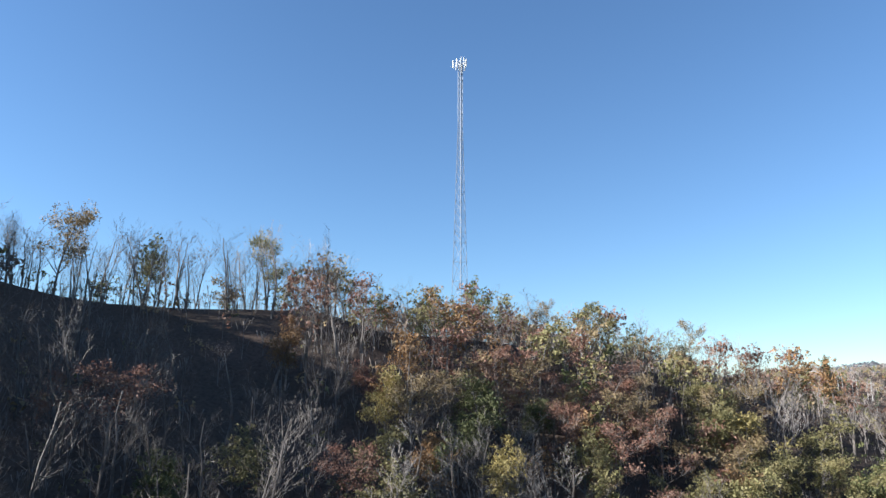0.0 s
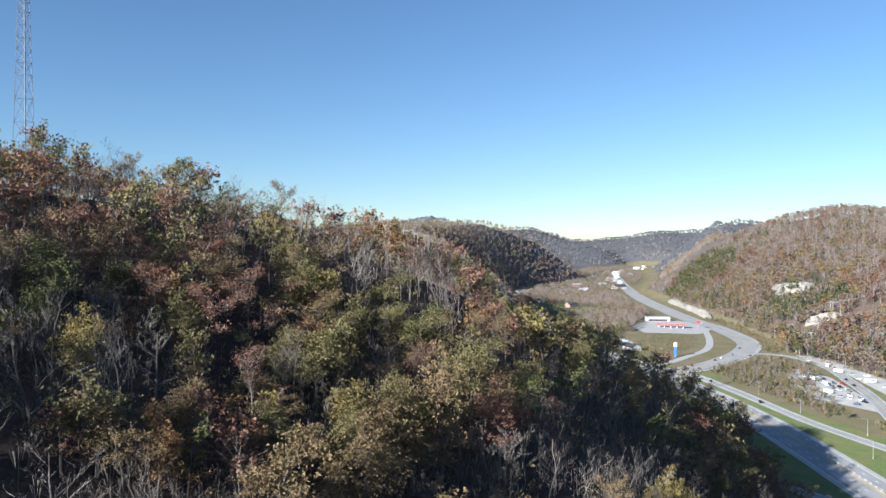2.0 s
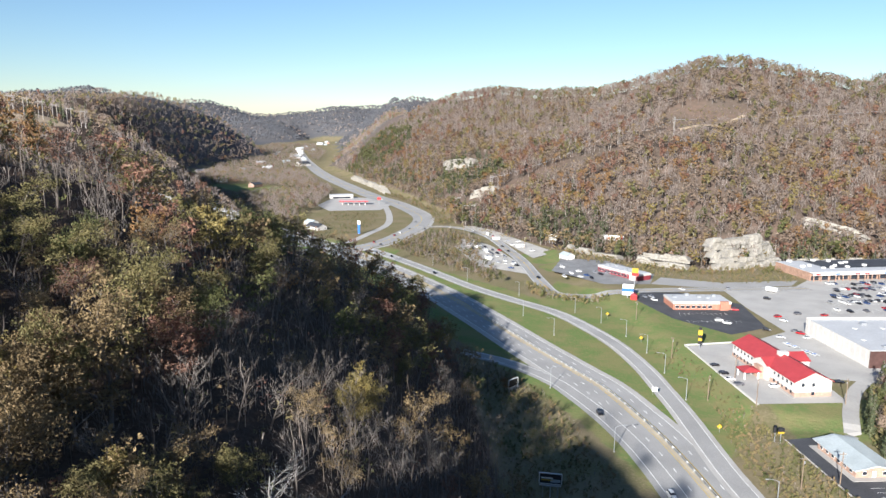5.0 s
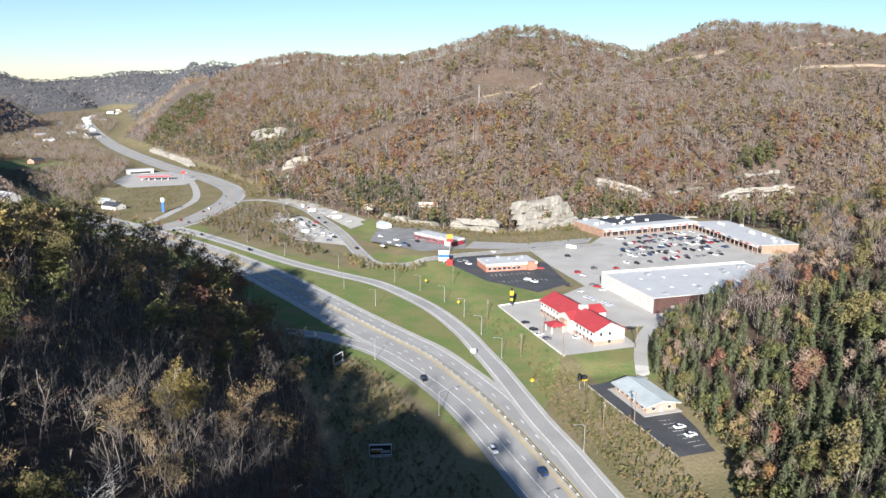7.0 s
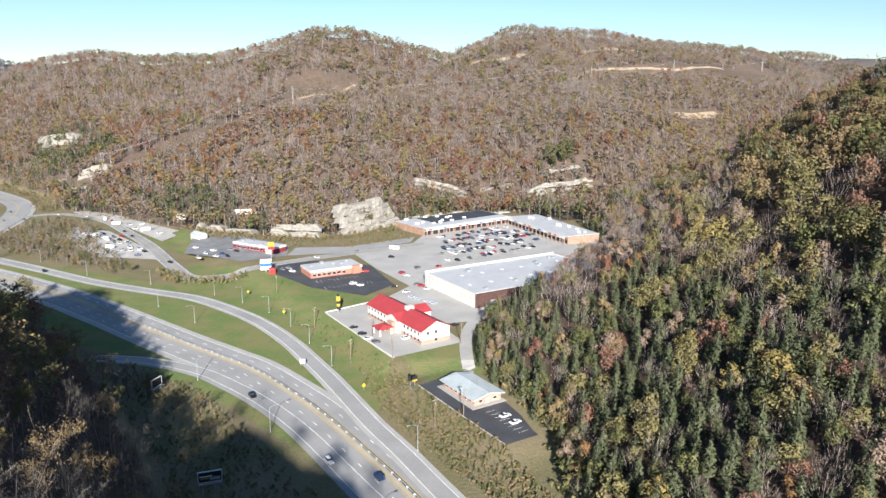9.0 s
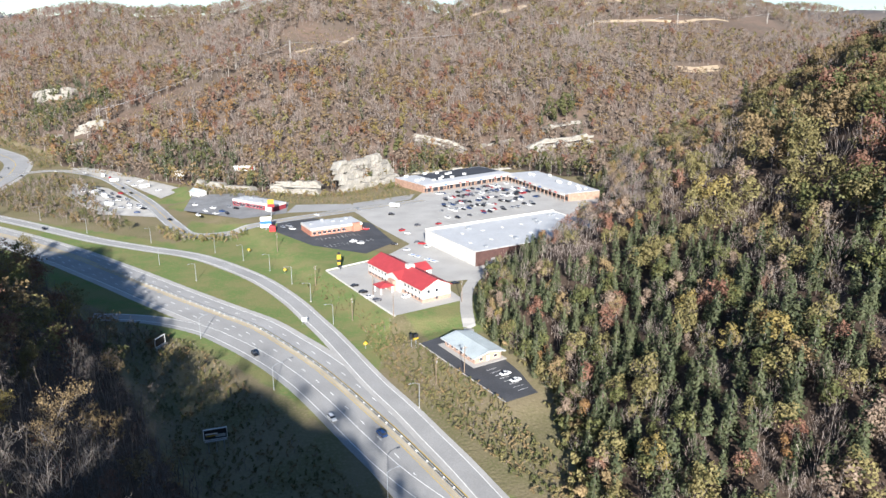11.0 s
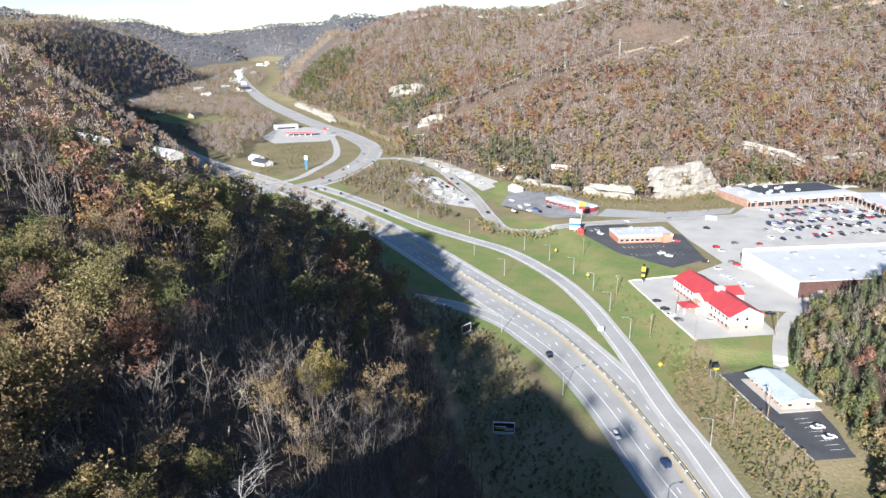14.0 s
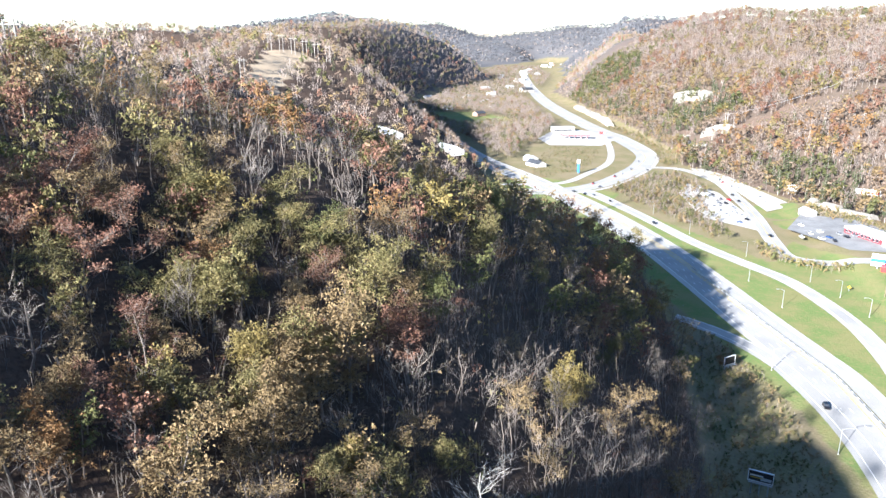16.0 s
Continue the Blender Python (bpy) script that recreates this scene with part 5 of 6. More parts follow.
# ---- trees ----
def grow(rng, kind):
    """Wood as (a, b, ra, rb, sides) pieces and places for foliage, for one tree about 1 high with its foot at the origin."""
    wood, tips = [], []

    def limb(p, way, length, radius, level, pieces):
        q = p.copy()
        w = way.copy()
        for i in range(pieces):
            w = (w + Vector((rng.gauss(0, 0.16), rng.gauss(0, 0.16), rng.gauss(0.05, 0.12))) * (0.6 if level == 0 else 1.0)).normalized()
            nxt = q + w * (length / pieces)
            ra, rb = max(0.001, radius * (1 - 0.75 * i / pieces)), max(0.0008, radius * (1 - 0.75 * (i + 1) / pieces))
            wood.append((q.copy(), nxt.copy(), ra, rb, 5 if level == 0 else (3 if level == 1 else 2)))
            share = (i + 1) / pieces
            if level < depth and (level > 0 or share > clear):
                for _ in range(kids[level]):
                    out = Vector((rng.gauss(0, 1), rng.gauss(0, 1), 0)).normalized()
                    tilt = spread[level] * rng.uniform(0.7, 1.25)
                    way2 = (w * math.cos(tilt) + out * math.sin(tilt) + Vector((0, 0, rise))).normalized()
                    limb(q.lerp(nxt, rng.random()), way2, length * share_len[level] * rng.uniform(0.7, 1.2) * (1.25 - 0.6 * share), max(rb * (0.6 if level == 0 else 0.5), 0.0016), level + 1, max(2, pieces - 1))
            q = nxt
        if level >= depth - 1:
            tips.append((q, level))

    clear, rise = 0.35, 0.25
    if kind == "bare":
        depth, kids, spread, share_len = 3, [2, 2, 2], [0.85, 0.75, 0.65], [0.5, 0.54, 0.58]
        limb(Vector(), Vector((rng.gauss(0, 0.05), rng.gauss(0, 0.05), 1)), 0.85, 0.012, 0, 5)
    elif kind == "broad":
        clear = 0.25
        depth, kids, spread, share_len = 2, [3, 2], [0.95, 0.8], [0.5, 0.5]
        limb(Vector(), Vector((0, 0, 1)), 0.8, 0.018, 0, 5)
    else:
        depth, kids, spread, share_len = 1, [4], [1.35], [0.3]
        rise = 0.0
        clear = 0.3
        limb(Vector(), Vector((0, 0, 1)), 0.95, 0.014, 0, 7)
    return wood, tips


def wood_arrays(wood):
    verts, faces = [], []
    for a, b, ra, rb, n in wood:
        z = (b - a).normalized()
        x = z.orthogonal().normalized()
        y = z.cross(x)
        o = len(verts)
        if n == 2:
            verts += [a - x * ra, a + x * ra, b + x * rb * 0.3]
            faces.append((o, o + 1, o + 2, -1))
            continue
        for k in range(n):
            c = math.cos(2 * math.pi * k / n) * x + math.sin(2 * math.pi * k / n) * y
            verts.append(a + c * ra)
            verts.append(b + c * rb)
        faces += [(o + 2 * k, o + 2 * ((k + 1) % n), o + 2 * ((k + 1) % n) + 1, o + 2 * k + 1) for k in range(n)]
    return np.array([tuple(v) for v in verts]), np.array(faces, np.int32)


def leaf_arrays(rng, tips, each, size, scatter, flat=0.0):
    """Small three-cornered sprays of leaves round the tips."""
    verts, faces = [], []
    for p, _ in tips:
        for _ in range(each):
            q = p + Vector((rng.gauss(0, scatter), rng.gauss(0, scatter), rng.gauss(0, scatter * 0.8)))
            a = Vector((rng.gauss(0, 1), rng.gauss(0, 1), rng.gauss(0, 1 - flat))).normalized()
            b = a.orthogonal().normalized()
            b.rotate(Matrix.Rotation(rng.uniform(0, 6.28), 3, a))
            s = size * rng.uniform(0.6, 1.35)
            up = Vector((0, 0, s * 0.25))
            o = len(verts)
            verts += [q - a * s, q + b * s * 0.9 + up, q + a * s]
            faces.append((o, o + 1, o + 2, -1))
    return np.array([tuple(v) for v in verts]).reshape(-1, 3), np.array(faces, np.int32).reshape(-1, 4)


def clumped(rng, tips, each, reach):
    """Several twig ends round each tip, so that a crown breaks into tufts."""
    out = []
    for p, level in tips:
        for _ in range(each):
            out.append((p + Vector((rng.gauss(0, reach), rng.gauss(0, reach), rng.gauss(0, reach * 0.7))), level))
    return out


def near_templates():
    out = {"bare": [], "leafy": [], "thin": [], "pine": []}
    rng = random.Random(5)
    for _ in range(6):
        wood, tips = grow(rng, "bare")
        out["bare"].append((wood_arrays(wood), None))
    for _ in range(5):
        wood, tips = grow(rng, "broad")
        out["leafy"].append((wood_arrays(wood), leaf_arrays(rng, clumped(rng, tips, 4, 0.045), 11, 0.0125, 0.02)))
    for _ in range(4):
        wood, tips = grow(rng, "bare")
        keep = [t for t in tips if rng.random() < 0.75]
        out["thin"].append((wood_arrays(wood), leaf_arrays(rng, keep, 8, 0.0105, 0.026)))
    for _ in range(3):
        wood, tips = grow(rng, "pine")
        out["pine"].append((wood_arrays(wood), leaf_arrays(rng, tips, 40, 0.022, 0.045, 0.5)))
    return out


TEMPLATES = near_templates()
KINDS = [("bare", "mauve", 0.33), ("thin", "tan", 0.14), ("thin", "rust", 0.08), ("leafy", "olive", 0.16), ("leafy", "tan", 0.11), ("leafy", "yellow", 0.06), ("leafy", "orange", 0.03), ("leafy", "rust", 0.03), ("leafy", "green", 0.05)]
LOOK = {"mauve": "bare grey deciduous tree", "tan": "tree with dry tan leaves", "rust": "tree with rust-red autumn leaves", "olive": "tree with dull olive autumn leaves",
        "yellow": "tree with yellow autumn leaves", "orange": "tree with orange autumn leaves", "green": "tree with green leaves", "brown": "tree with dry brown leaves", "pine": "dark green pine tree"}
ORIGINALS = {}


def wood_mesh(wv, wf, pale):
    """Trunk and limbs in bark, thin twigs lighter. Flat twigs are the three-cornered faces."""
    twig = (wf[:, 3] < 0).astype(int)
    return mesh_from("trunk", wv, wf, [PALE_BARK if pale else BARK, PALE_BARK if pale else TWIGS], twig)


def near_tree(kind, leaf, number, x, y, height, turn, wide=1.0, pale=False):
    """A tree of its own: a trunk with limbs, and a crown of leaf clumps."""
    key = (kind, leaf, number, pale)
    if key not in ORIGINALS:
        (wv, wf), crown = TEMPLATES[kind][number]
        ORIGINALS[key] = (wood_mesh(wv, wf, pale), mesh_from("crown", *crown, [LEAVES[leaf]]) if crown else None)
    trunk, crown = ORIGINALS[key]
    t = tagged(new("tree"), LOOK[leaf] + " on the wooded hillside", "tree", "hillside trees")
    for name, me in (("trunk", trunk), ("crown", crown)):
        if me:
            new(name, me).parent = t
    z = float(land(x, y)) - 0.3
    t.matrix_world = Matrix.LocRotScale((x, y, z), Euler((0, 0, turn)), (height * wide, height * wide, height))
    return t


def simple_template(rng, kind, leaves, size, limbs=2):
    """A cheap tree, one unit high: a thin trunk, a few limbs, and clumps."""
    wood = [(Vector(), Vector((rng.gauss(0, 0.02), rng.gauss(0, 0.02), 0.75)), 0.017, 0.006, 3)]
    for _ in range(limbs):
        h = rng.uniform(0.3, 0.65)
        a = rng.uniform(0, 6.28)
        wood.append((Vector((0, 0, h)), Vector((math.cos(a) * 0.2, math.sin(a) * 0.2, h + rng.uniform(0.18, 0.32))), 0.007, 0.002, 3))
    wv, wf = wood_arrays(wood)
    tips = []
    for _ in range(leaves):
        if kind == "pine":
            h = rng.uniform(0.25, 1.0)
            r = (1.02 - h) * 0.3
            a = rng.uniform(0, 6.28)
            tips.append((Vector((math.cos(a) * r, math.sin(a) * r, h)), 0))
        else:
            a, c, r = rng.uniform(0, 6.28), rng.uniform(-1, 1), rng.uniform(0.6, 1.0) * 0.3
            s = math.sqrt(1 - c * c)
            tips.append((Vector((math.cos(a) * s * r * 1.05, math.sin(a) * s * r * 1.05, 0.66 + c * r * 1.05)), 0))
    lv, lf = leaf_arrays(rng, tips, 1, size, 0.01)
    return wv, wf, lv, lf


def twig_template(rng, count):
    """A bare crown: a trunk and many thin upright twigs."""
    wood = [(Vector(), Vector((rng.gauss(0, 0.03), rng.gauss(0, 0.03), 0.8)), 0.013, 0.004, 3)]
    for _ in range(count):
        h = rng.uniform(0.3, 0.75)
        a = rng.uniform(0, 6.28)
        reach = rng.uniform(0.08, 0.26)
        wood.append((Vector((0, 0, h)), Vector((math.cos(a) * reach, math.sin(a) * reach, min(1.0, h + rng.uniform(0.12, 0.35)))), 0.009, 0.004, 3))
    return wood_arrays(wood)


def streak_template(rng, count, half):
    """A bare far tree: a trunk and upright sprays of fine twigs."""
    wv, wf = wood_arrays([(Vector(), Vector((rng.gauss(0, 0.02), rng.gauss(0, 0.02), 0.8)), 0.018, 0.006, 3)])
    verts, faces = [], []
    for _ in range(count):
        a, r, h = rng.uniform(0, 6.28), rng.uniform(0, 0.2), rng.uniform(0.35, 0.72)
        p = Vector((math.cos(a) * r, math.sin(a) * r, h))
        way = Vector((math.cos(a) * 0.3, math.sin(a) * 0.3, 1)).normalized() * rng.uniform(0.16, 0.3)
        side = Vector((rng.gauss(0, 1), rng.gauss(0, 1), 0)).normalized() * half * rng.uniform(0.6, 1.4)
        o = len(verts)
        verts += [p - side * 0.4, p + side * 0.4, p + way + side, p + way - side]
        faces.append((o, o + 1, o + 2, o + 3))
    return wv, wf, np.array([tuple(v) for v in verts]), np.array(faces, np.int32)


def tuft_template(rng, blades, half, low=0.3, flare=0.26):
    """A leafy far tree: a trunk and a crown of upright overlapping sprays."""
    wv, wf = wood_arrays([(Vector(), Vector((rng.gauss(0, 0.02), rng.gauss(0, 0.02), 0.7)), 0.02, 0.008, 2)])
    verts, faces = [], []
    for i in range(blades):
        a, r, h = rng.uniform(0, 6.28), flare * math.sqrt(rng.random()), rng.uniform(low, 0.66)
        p = Vector((math.cos(a) * r * 0.8, math.sin(a) * r * 0.8, h))
        long = rng.uniform(0.24, 0.36) * (1.1 - 0.5 * r / flare)
        tip = p + Vector((math.cos(a) * r * 0.3, math.sin(a) * r * 0.3, long))
        side = Vector((rng.gauss(0, 1), rng.gauss(0, 1), rng.gauss(0, 0.25))).normalized() * half * rng.uniform(0.7, 1.3)
        mid = p.lerp(tip, 0.62)
        o = len(verts)
        verts += [p, mid + side, tip, mid - side]
        faces.append((o, o + 1, o + 2, o + 3))
    return wv, wf, np.array([tuple(v) for v in verts]), np.array(faces, np.int32)


def forest(name, places, heights, kinds, templates, label, bark=None):
    """Many trees joined into one mesh. kinds: for each tree the number of its template (wood verts, faces, crown verts, faces, colour name)."""
    names = list(LEAVES)
    mats = [bark or BARK] + [LEAVES[k] for k in names]
    verts, faces, index, count = [], [], [], 0
    rng = np.random.RandomState(3)
    for k, (wv, wf, lv, lf, leaf) in enumerate(templates):
        some = np.flatnonzero(kinds == k)
        if not len(some):
            continue
        tv, tf, ti = wv, wf, np.zeros(len(wf), int)
        if lv is not None:
            tv, tf = np.concatenate([wv, lv]), np.concatenate([wf, np.where(lf < 0, -1, lf + len(wv))])
            ti = np.r_[ti, np.full(len(lf), 1 + names.index(leaf))]
        else:
            ti = np.full(len(wf), 1 + names.index(leaf))
        turn = rng.uniform(0, 6.28, len(some))
        c, s = np.cos(turn)[:, None], np.sin(turn)[:, None]
        w = heights[some][:, None] * rng.uniform(0.85, 1.25, (len(some), 1))
        v = np.stack([(tv[:, 0] * c - tv[:, 1] * s) * w, (tv[:, 0] * s + tv[:, 1] * c) * w, tv[:, 2] * heights[some][:, None]], -1) + places[some][:, None]
        verts.append(v.reshape(-1, 3))
        faces.append(np.where(tf[None] < 0, -1, tf[None] + (count + np.arange(len(some)) * len(tv))[:, None, None]).reshape(-1, 4))
        index.append(np.tile(ti, len(some)))
        count += len(some) * len(tv)
    if not verts:
        return
    me = mesh_from(name, np.concatenate(verts), np.concatenate(faces), mats, np.concatenate(index))
    tagged(new(name, me), label, "trees", kind="stuff")


def scatter(rng, x0, y0, x1, y1, gap):
    """Places in a box, about gap apart, jittered."""
    xs, ys = np.meshgrid(np.arange(x0, x1, gap), np.arange(y0, y1, gap))
    return (xs + rng.uniform(-0.48, 0.48, xs.shape) * gap).ravel(), (ys + rng.uniform(-0.48, 0.48, ys.shape) * gap).ravel()


def near_zone(x, y):
    """The stretch of hillside right under the camera's way."""
    return (np.hypot(x + 65, y - 75) < 88) & (x < 10) & (y > -20)


HOLLOW = [(-186, -62), (-198, -20), (-196, 14), (-172, 6), (-150, 0), (-130, 8), (-126, -10), (-150, -25), (-165, -60)]


def wooded(x, y, margin=4.0):
    ok = outside(x, y, FLOOR) > margin
    ok &= (outside(x, y, HOLLOW) > 0) | (lattice(np.floor(x * 3), np.floor(y * 3), 4) < 0.3)
    for p in CLEARINGS + BARE:
        ok &= outside(x, y, p) > 0
    for ax, ay, bx, by in LEDGES:
        s = np.clip(((x - ax) * (bx - ax) + (y - ay) * (by - ay)) / ((bx - ax) ** 2 + (by - ay) ** 2), 0, 1)
        gx, gy = x - ax - s * (bx - ax), y - ay - s * (by - ay)
        ok &= np.hypot(gx, np.where(gy < 0, gy * 0.55, gy * 0.9)) > 5.5
    return ok


# the rock faces stand clear of trees: ends on the plan
LEDGES = [(118, 628, 62, 583), (205, 716, 150, 722), (345, 700, 272, 704), (345, 738, 296, 740), (268, 742, 228, 744), (-395, 1075, -560, 1325), (-255, 1075, -298, 1085), (-176, 866, -208, 878), (-192, 848, -220, 870), (-225, 890, -250, 915)]


rng_np = np.random.RandomState(11)
rng_py = random.Random(21)


def bare_template(rng, count, half, trunk):
    """A bare tree seen from far off: a straight pale stem that forks high up, and many thin rising twigs."""
    lean = Vector((rng.gauss(0, 0.03), rng.gauss(0, 0.03), 0.85))
    wood = [(Vector(), lean, trunk, trunk * 0.4, 3)]
    for _ in range(3):
        h = rng.uniform(0.4, 0.65)
        a = rng.uniform(0, 6.28)
        wood.append((lean * h, lean * h + Vector((math.cos(a) * 0.12, math.sin(a) * 0.12, 0.3)), trunk * 0.5, trunk * 0.25, 2))
    wv, wf = wood_arrays(wood)
    verts, faces = [], []
    for _ in range(count):
        a, h = rng.uniform(0, 6.28), rng.uniform(0.38, 0.84)
        r = 0.24 * math.sqrt(rng.random()) * (1.15 - 1.6 * abs(h - 0.58))
        p = Vector((math.cos(a) * r, math.sin(a) * r, h))
        way = Vector((math.cos(a) * 0.4, math.sin(a) * 0.4, 1)).normalized() * rng.uniform(0.1, 0.22)
        side = Vector((rng.gauss(0, 1), rng.gauss(0, 1), rng.gauss(0, 0.3))).normalized() * half * rng.uniform(0.6, 1.4)
        o = len(verts)
        verts += [p, p + way + side, p + way - side] if rng.random() < 0.5 else [p - side, p + side, p + way]
        faces.append((o, o + 1, o + 2, -1))
    return wv, wf, np.array([tuple(v) for v in verts]), np.array(faces, np.int32)


def lumpy_template(rng, lumps, each, size, low=0.3, wide=0.26, trunk=0.011, slim=1.0):
    """A leafy tree: a stem with limbs and a crown of several uneven lumps, each a loose shell of leaf sprays."""
    wood = [(Vector(), Vector((rng.gauss(0, 0.02), rng.gauss(0, 0.02), 0.72)), trunk, trunk * 0.4, 2)]
    verts, faces = [], []
    for i in range(lumps):
        share = (i + 0.5) / lumps
        a, h = rng.uniform(0, 6.28), low + 0.1 + (0.84 - low - 0.1) * share
        r = wide * rng.uniform(0.45, 1.0) * (1.0 - 0.8 * max(0.0, share - 0.45))
        c = Vector((math.cos(a) * r, math.sin(a) * r, h))
        wood.append((Vector((0, 0, h - 0.2)), c, trunk * 0.4, trunk * 0.2, 2))
        spread = rng.uniform(0.11, 0.17)
        for _ in range(each):
            v = Vector((rng.gauss(0, 1), rng.gauss(0, 1), rng.gauss(0.35, 0.8))).normalized()
            p = c + v * spread * rng.uniform(0.55, 1.1)
            n = (v + Vector((rng.gauss(0, 0.28), rng.gauss(0, 0.28), rng.gauss(0.15, 0.28)))).normalized()
            x = n.orthogonal().normalized()
            x.rotate(Matrix.Rotation(rng.uniform(0, 6.28), 3, n))
            y = n.cross(x)
            o = len(verts)
            verts += [p + (x * math.cos(k) + y * math.sin(k) * slim) * size * rng.uniform(0.7, 1.4) for k in (0.2, 2.3, 4.4)]
            faces.append((o, o + 1, o + 2, -1))
    return (*wood_arrays(wood), np.array([tuple(v) for v in verts]), np.array(faces, np.int32))


def spire_template(rng, count, size, wide):
    """A pine: a stem and a tapering, uneven crown of needle sprays that face outwards, in ragged tiers."""
    wood = [(Vector(), Vector((rng.gauss(0, 0.01), rng.gauss(0, 0.01), 0.97)), 0.011, 0.003, 3)]
    verts, faces = [], []
    lobes = [rng.uniform(0.75, 1.25) for _ in range(7)]
    for i in range(count):
        h = 0.16 + 0.84 * (1 - math.sqrt(1 - (i + rng.random()) / count))
        a = rng.uniform(0, 6.28)
        tier = 0.82 + 0.18 * math.cos(h * 34)
        r = wide * (1.02 - h) ** 0.75 * min(1.0, (h - 0.05) / 0.2) * tier * lobes[int(a / 6.29 * 7)] * rng.uniform(0.55, 1.08)
        p = Vector((math.cos(a) * r, math.sin(a) * r, h))
        n = Vector((math.cos(a) + rng.gauss(0, 0.4), math.sin(a) + rng.gauss(0, 0.4), 0.75 + rng.gauss(0, 0.4))).normalized()
        x = n.orthogonal().normalized()
        x.rotate(Matrix.Rotation(rng.uniform(0, 6.28), 3, n))
        y = n.cross(x)
        o = len(verts)
        verts += [p + (x * math.cos(k) + y * math.sin(k) * 0.7) * size * rng.uniform(0.7, 1.4) for k in (0.2, 2.3, 4.4)]
        faces.append((o, o + 1, o + 2, -1))
    return (*wood_arrays(wood), np.array([tuple(v) for v in verts]), np.array(faces, np.int32))


far_set = []
for leaf, lumps, each, size in (("tan", 6, 9, 0.06), ("brown", 7, 8, 0.058), ("rust", 6, 9, 0.06), ("olive", 6, 9, 0.064), ("brown", 7, 8, 0.062), ("orange", 6, 9, 0.058), ("green", 6, 9, 0.064), ("yellow", 6, 9, 0.058)):
    far_set.append((*lumpy_template(rng_py, lumps, each, size), leaf))
far_set.append((*spire_template(rng_py, 54, 0.066, 0.24), "pine"))
for _ in range(5):
    far_set.append((*bare_template(rng_py, 40, 0.016, 0.008), "mauve"))
SHARE = np.array([0.1, 0.14, 0.05, 0.09, 0.14, 0.025, 0.02, 0.02, 0.02, 0.13, 0.13, 0.13, 0.13, 0.13])
SHARE /= SHARE.sum()


def plant(name, label, x0, y0, x1, y1, gap, keep, templates, share, low, high, margin=4.0, warm=None, bark=None, tune=None, vivid=1.5):
    x, y = scatter(rng_np, x0, y0, x1, y1, gap)
    ok = wooded(x, y, margin) & keep(x, y)
    x, y = x[ok], y[ok]
    z = land(x, y) - 0.3
    patch = smooth_noise(x, y, 55, 9)[:, None] * np.sin(np.arange(len(share)) * 2.4)[None] + smooth_noise(x, y, 130, 19)[:, None] * np.cos(np.arange(len(share)) * 1.7)[None]
    weight = share[None] * np.exp(vivid * patch)
    if warm is not None:
        weight = weight * np.where((z < 85)[:, None], warm[None], 1.0)
        near = (outside(x, y, FLOOR) < 38) * 1.0
        for p in PINE_PATCHES:
            near = np.maximum(near, 9.0 * (outside(x, y, p) <= 0))
        weight = weight * np.where(near[:, None] > 0, np.array([22.0 if t[4] in ("pine", "green") else 1.0 for t in templates])[None] * np.maximum(1, near[:, None] * np.array([[t[4] in ("pine", "green") for t in templates]])), 1.0)
    if tune is not None:
        weight = weight * tune(x, y)
    cum = np.cumsum(weight / weight.sum(1, keepdims=True), 1)
    kinds = (rng_np.uniform(size=(len(x), 1)) > cum).sum(1).clip(0, len(share) - 1)
    forest(name, np.stack([x, y, z], -1), rng_np.uniform(low, high, len(x)), kinds, templates, label, bark)
    return len(x)


crest = lambda x: np.interp(x, [-620, -300, -60, 100, 240, 320, 470, 850, 1300], [1900, 1530, 1310, 1190, 1215, 1230, 1370, 1420, 1530])
north = lambda x, y: (y > 330 - 0.9 * x) & (y > 560)
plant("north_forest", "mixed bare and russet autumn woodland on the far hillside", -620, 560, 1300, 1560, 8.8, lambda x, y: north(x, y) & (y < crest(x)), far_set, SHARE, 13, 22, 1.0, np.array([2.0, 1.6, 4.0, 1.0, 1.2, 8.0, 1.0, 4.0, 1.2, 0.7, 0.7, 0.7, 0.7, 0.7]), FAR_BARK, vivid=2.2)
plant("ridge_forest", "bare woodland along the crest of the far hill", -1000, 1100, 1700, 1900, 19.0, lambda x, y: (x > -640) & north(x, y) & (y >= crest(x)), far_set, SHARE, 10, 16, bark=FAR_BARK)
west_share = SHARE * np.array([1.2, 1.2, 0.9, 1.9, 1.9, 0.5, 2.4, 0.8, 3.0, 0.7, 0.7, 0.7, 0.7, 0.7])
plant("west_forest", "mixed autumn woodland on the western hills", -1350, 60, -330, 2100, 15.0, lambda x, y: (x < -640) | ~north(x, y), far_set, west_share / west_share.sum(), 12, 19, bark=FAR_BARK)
# cheap trees for the far ridges, mostly in the haze-tinted leaf colour
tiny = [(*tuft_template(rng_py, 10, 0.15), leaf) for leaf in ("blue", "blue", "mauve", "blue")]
plant("distant_forest", "distant ridge woodland, its leaf colour tinted blue-grey for haze", -4500, 500, 1500, 6500, 21.0, lambda x, y: (land(x, y) > 5) & ((y > 2500) | (x < -1330)), tiny, np.array([0.4, 0.25, 0.15, 0.2]), 14, 24)
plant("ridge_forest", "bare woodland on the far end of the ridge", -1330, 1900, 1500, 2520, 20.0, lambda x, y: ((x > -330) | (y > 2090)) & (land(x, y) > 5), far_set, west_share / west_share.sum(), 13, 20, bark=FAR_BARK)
wood_set, wood_share = [], []
rng_mid = random.Random(77)
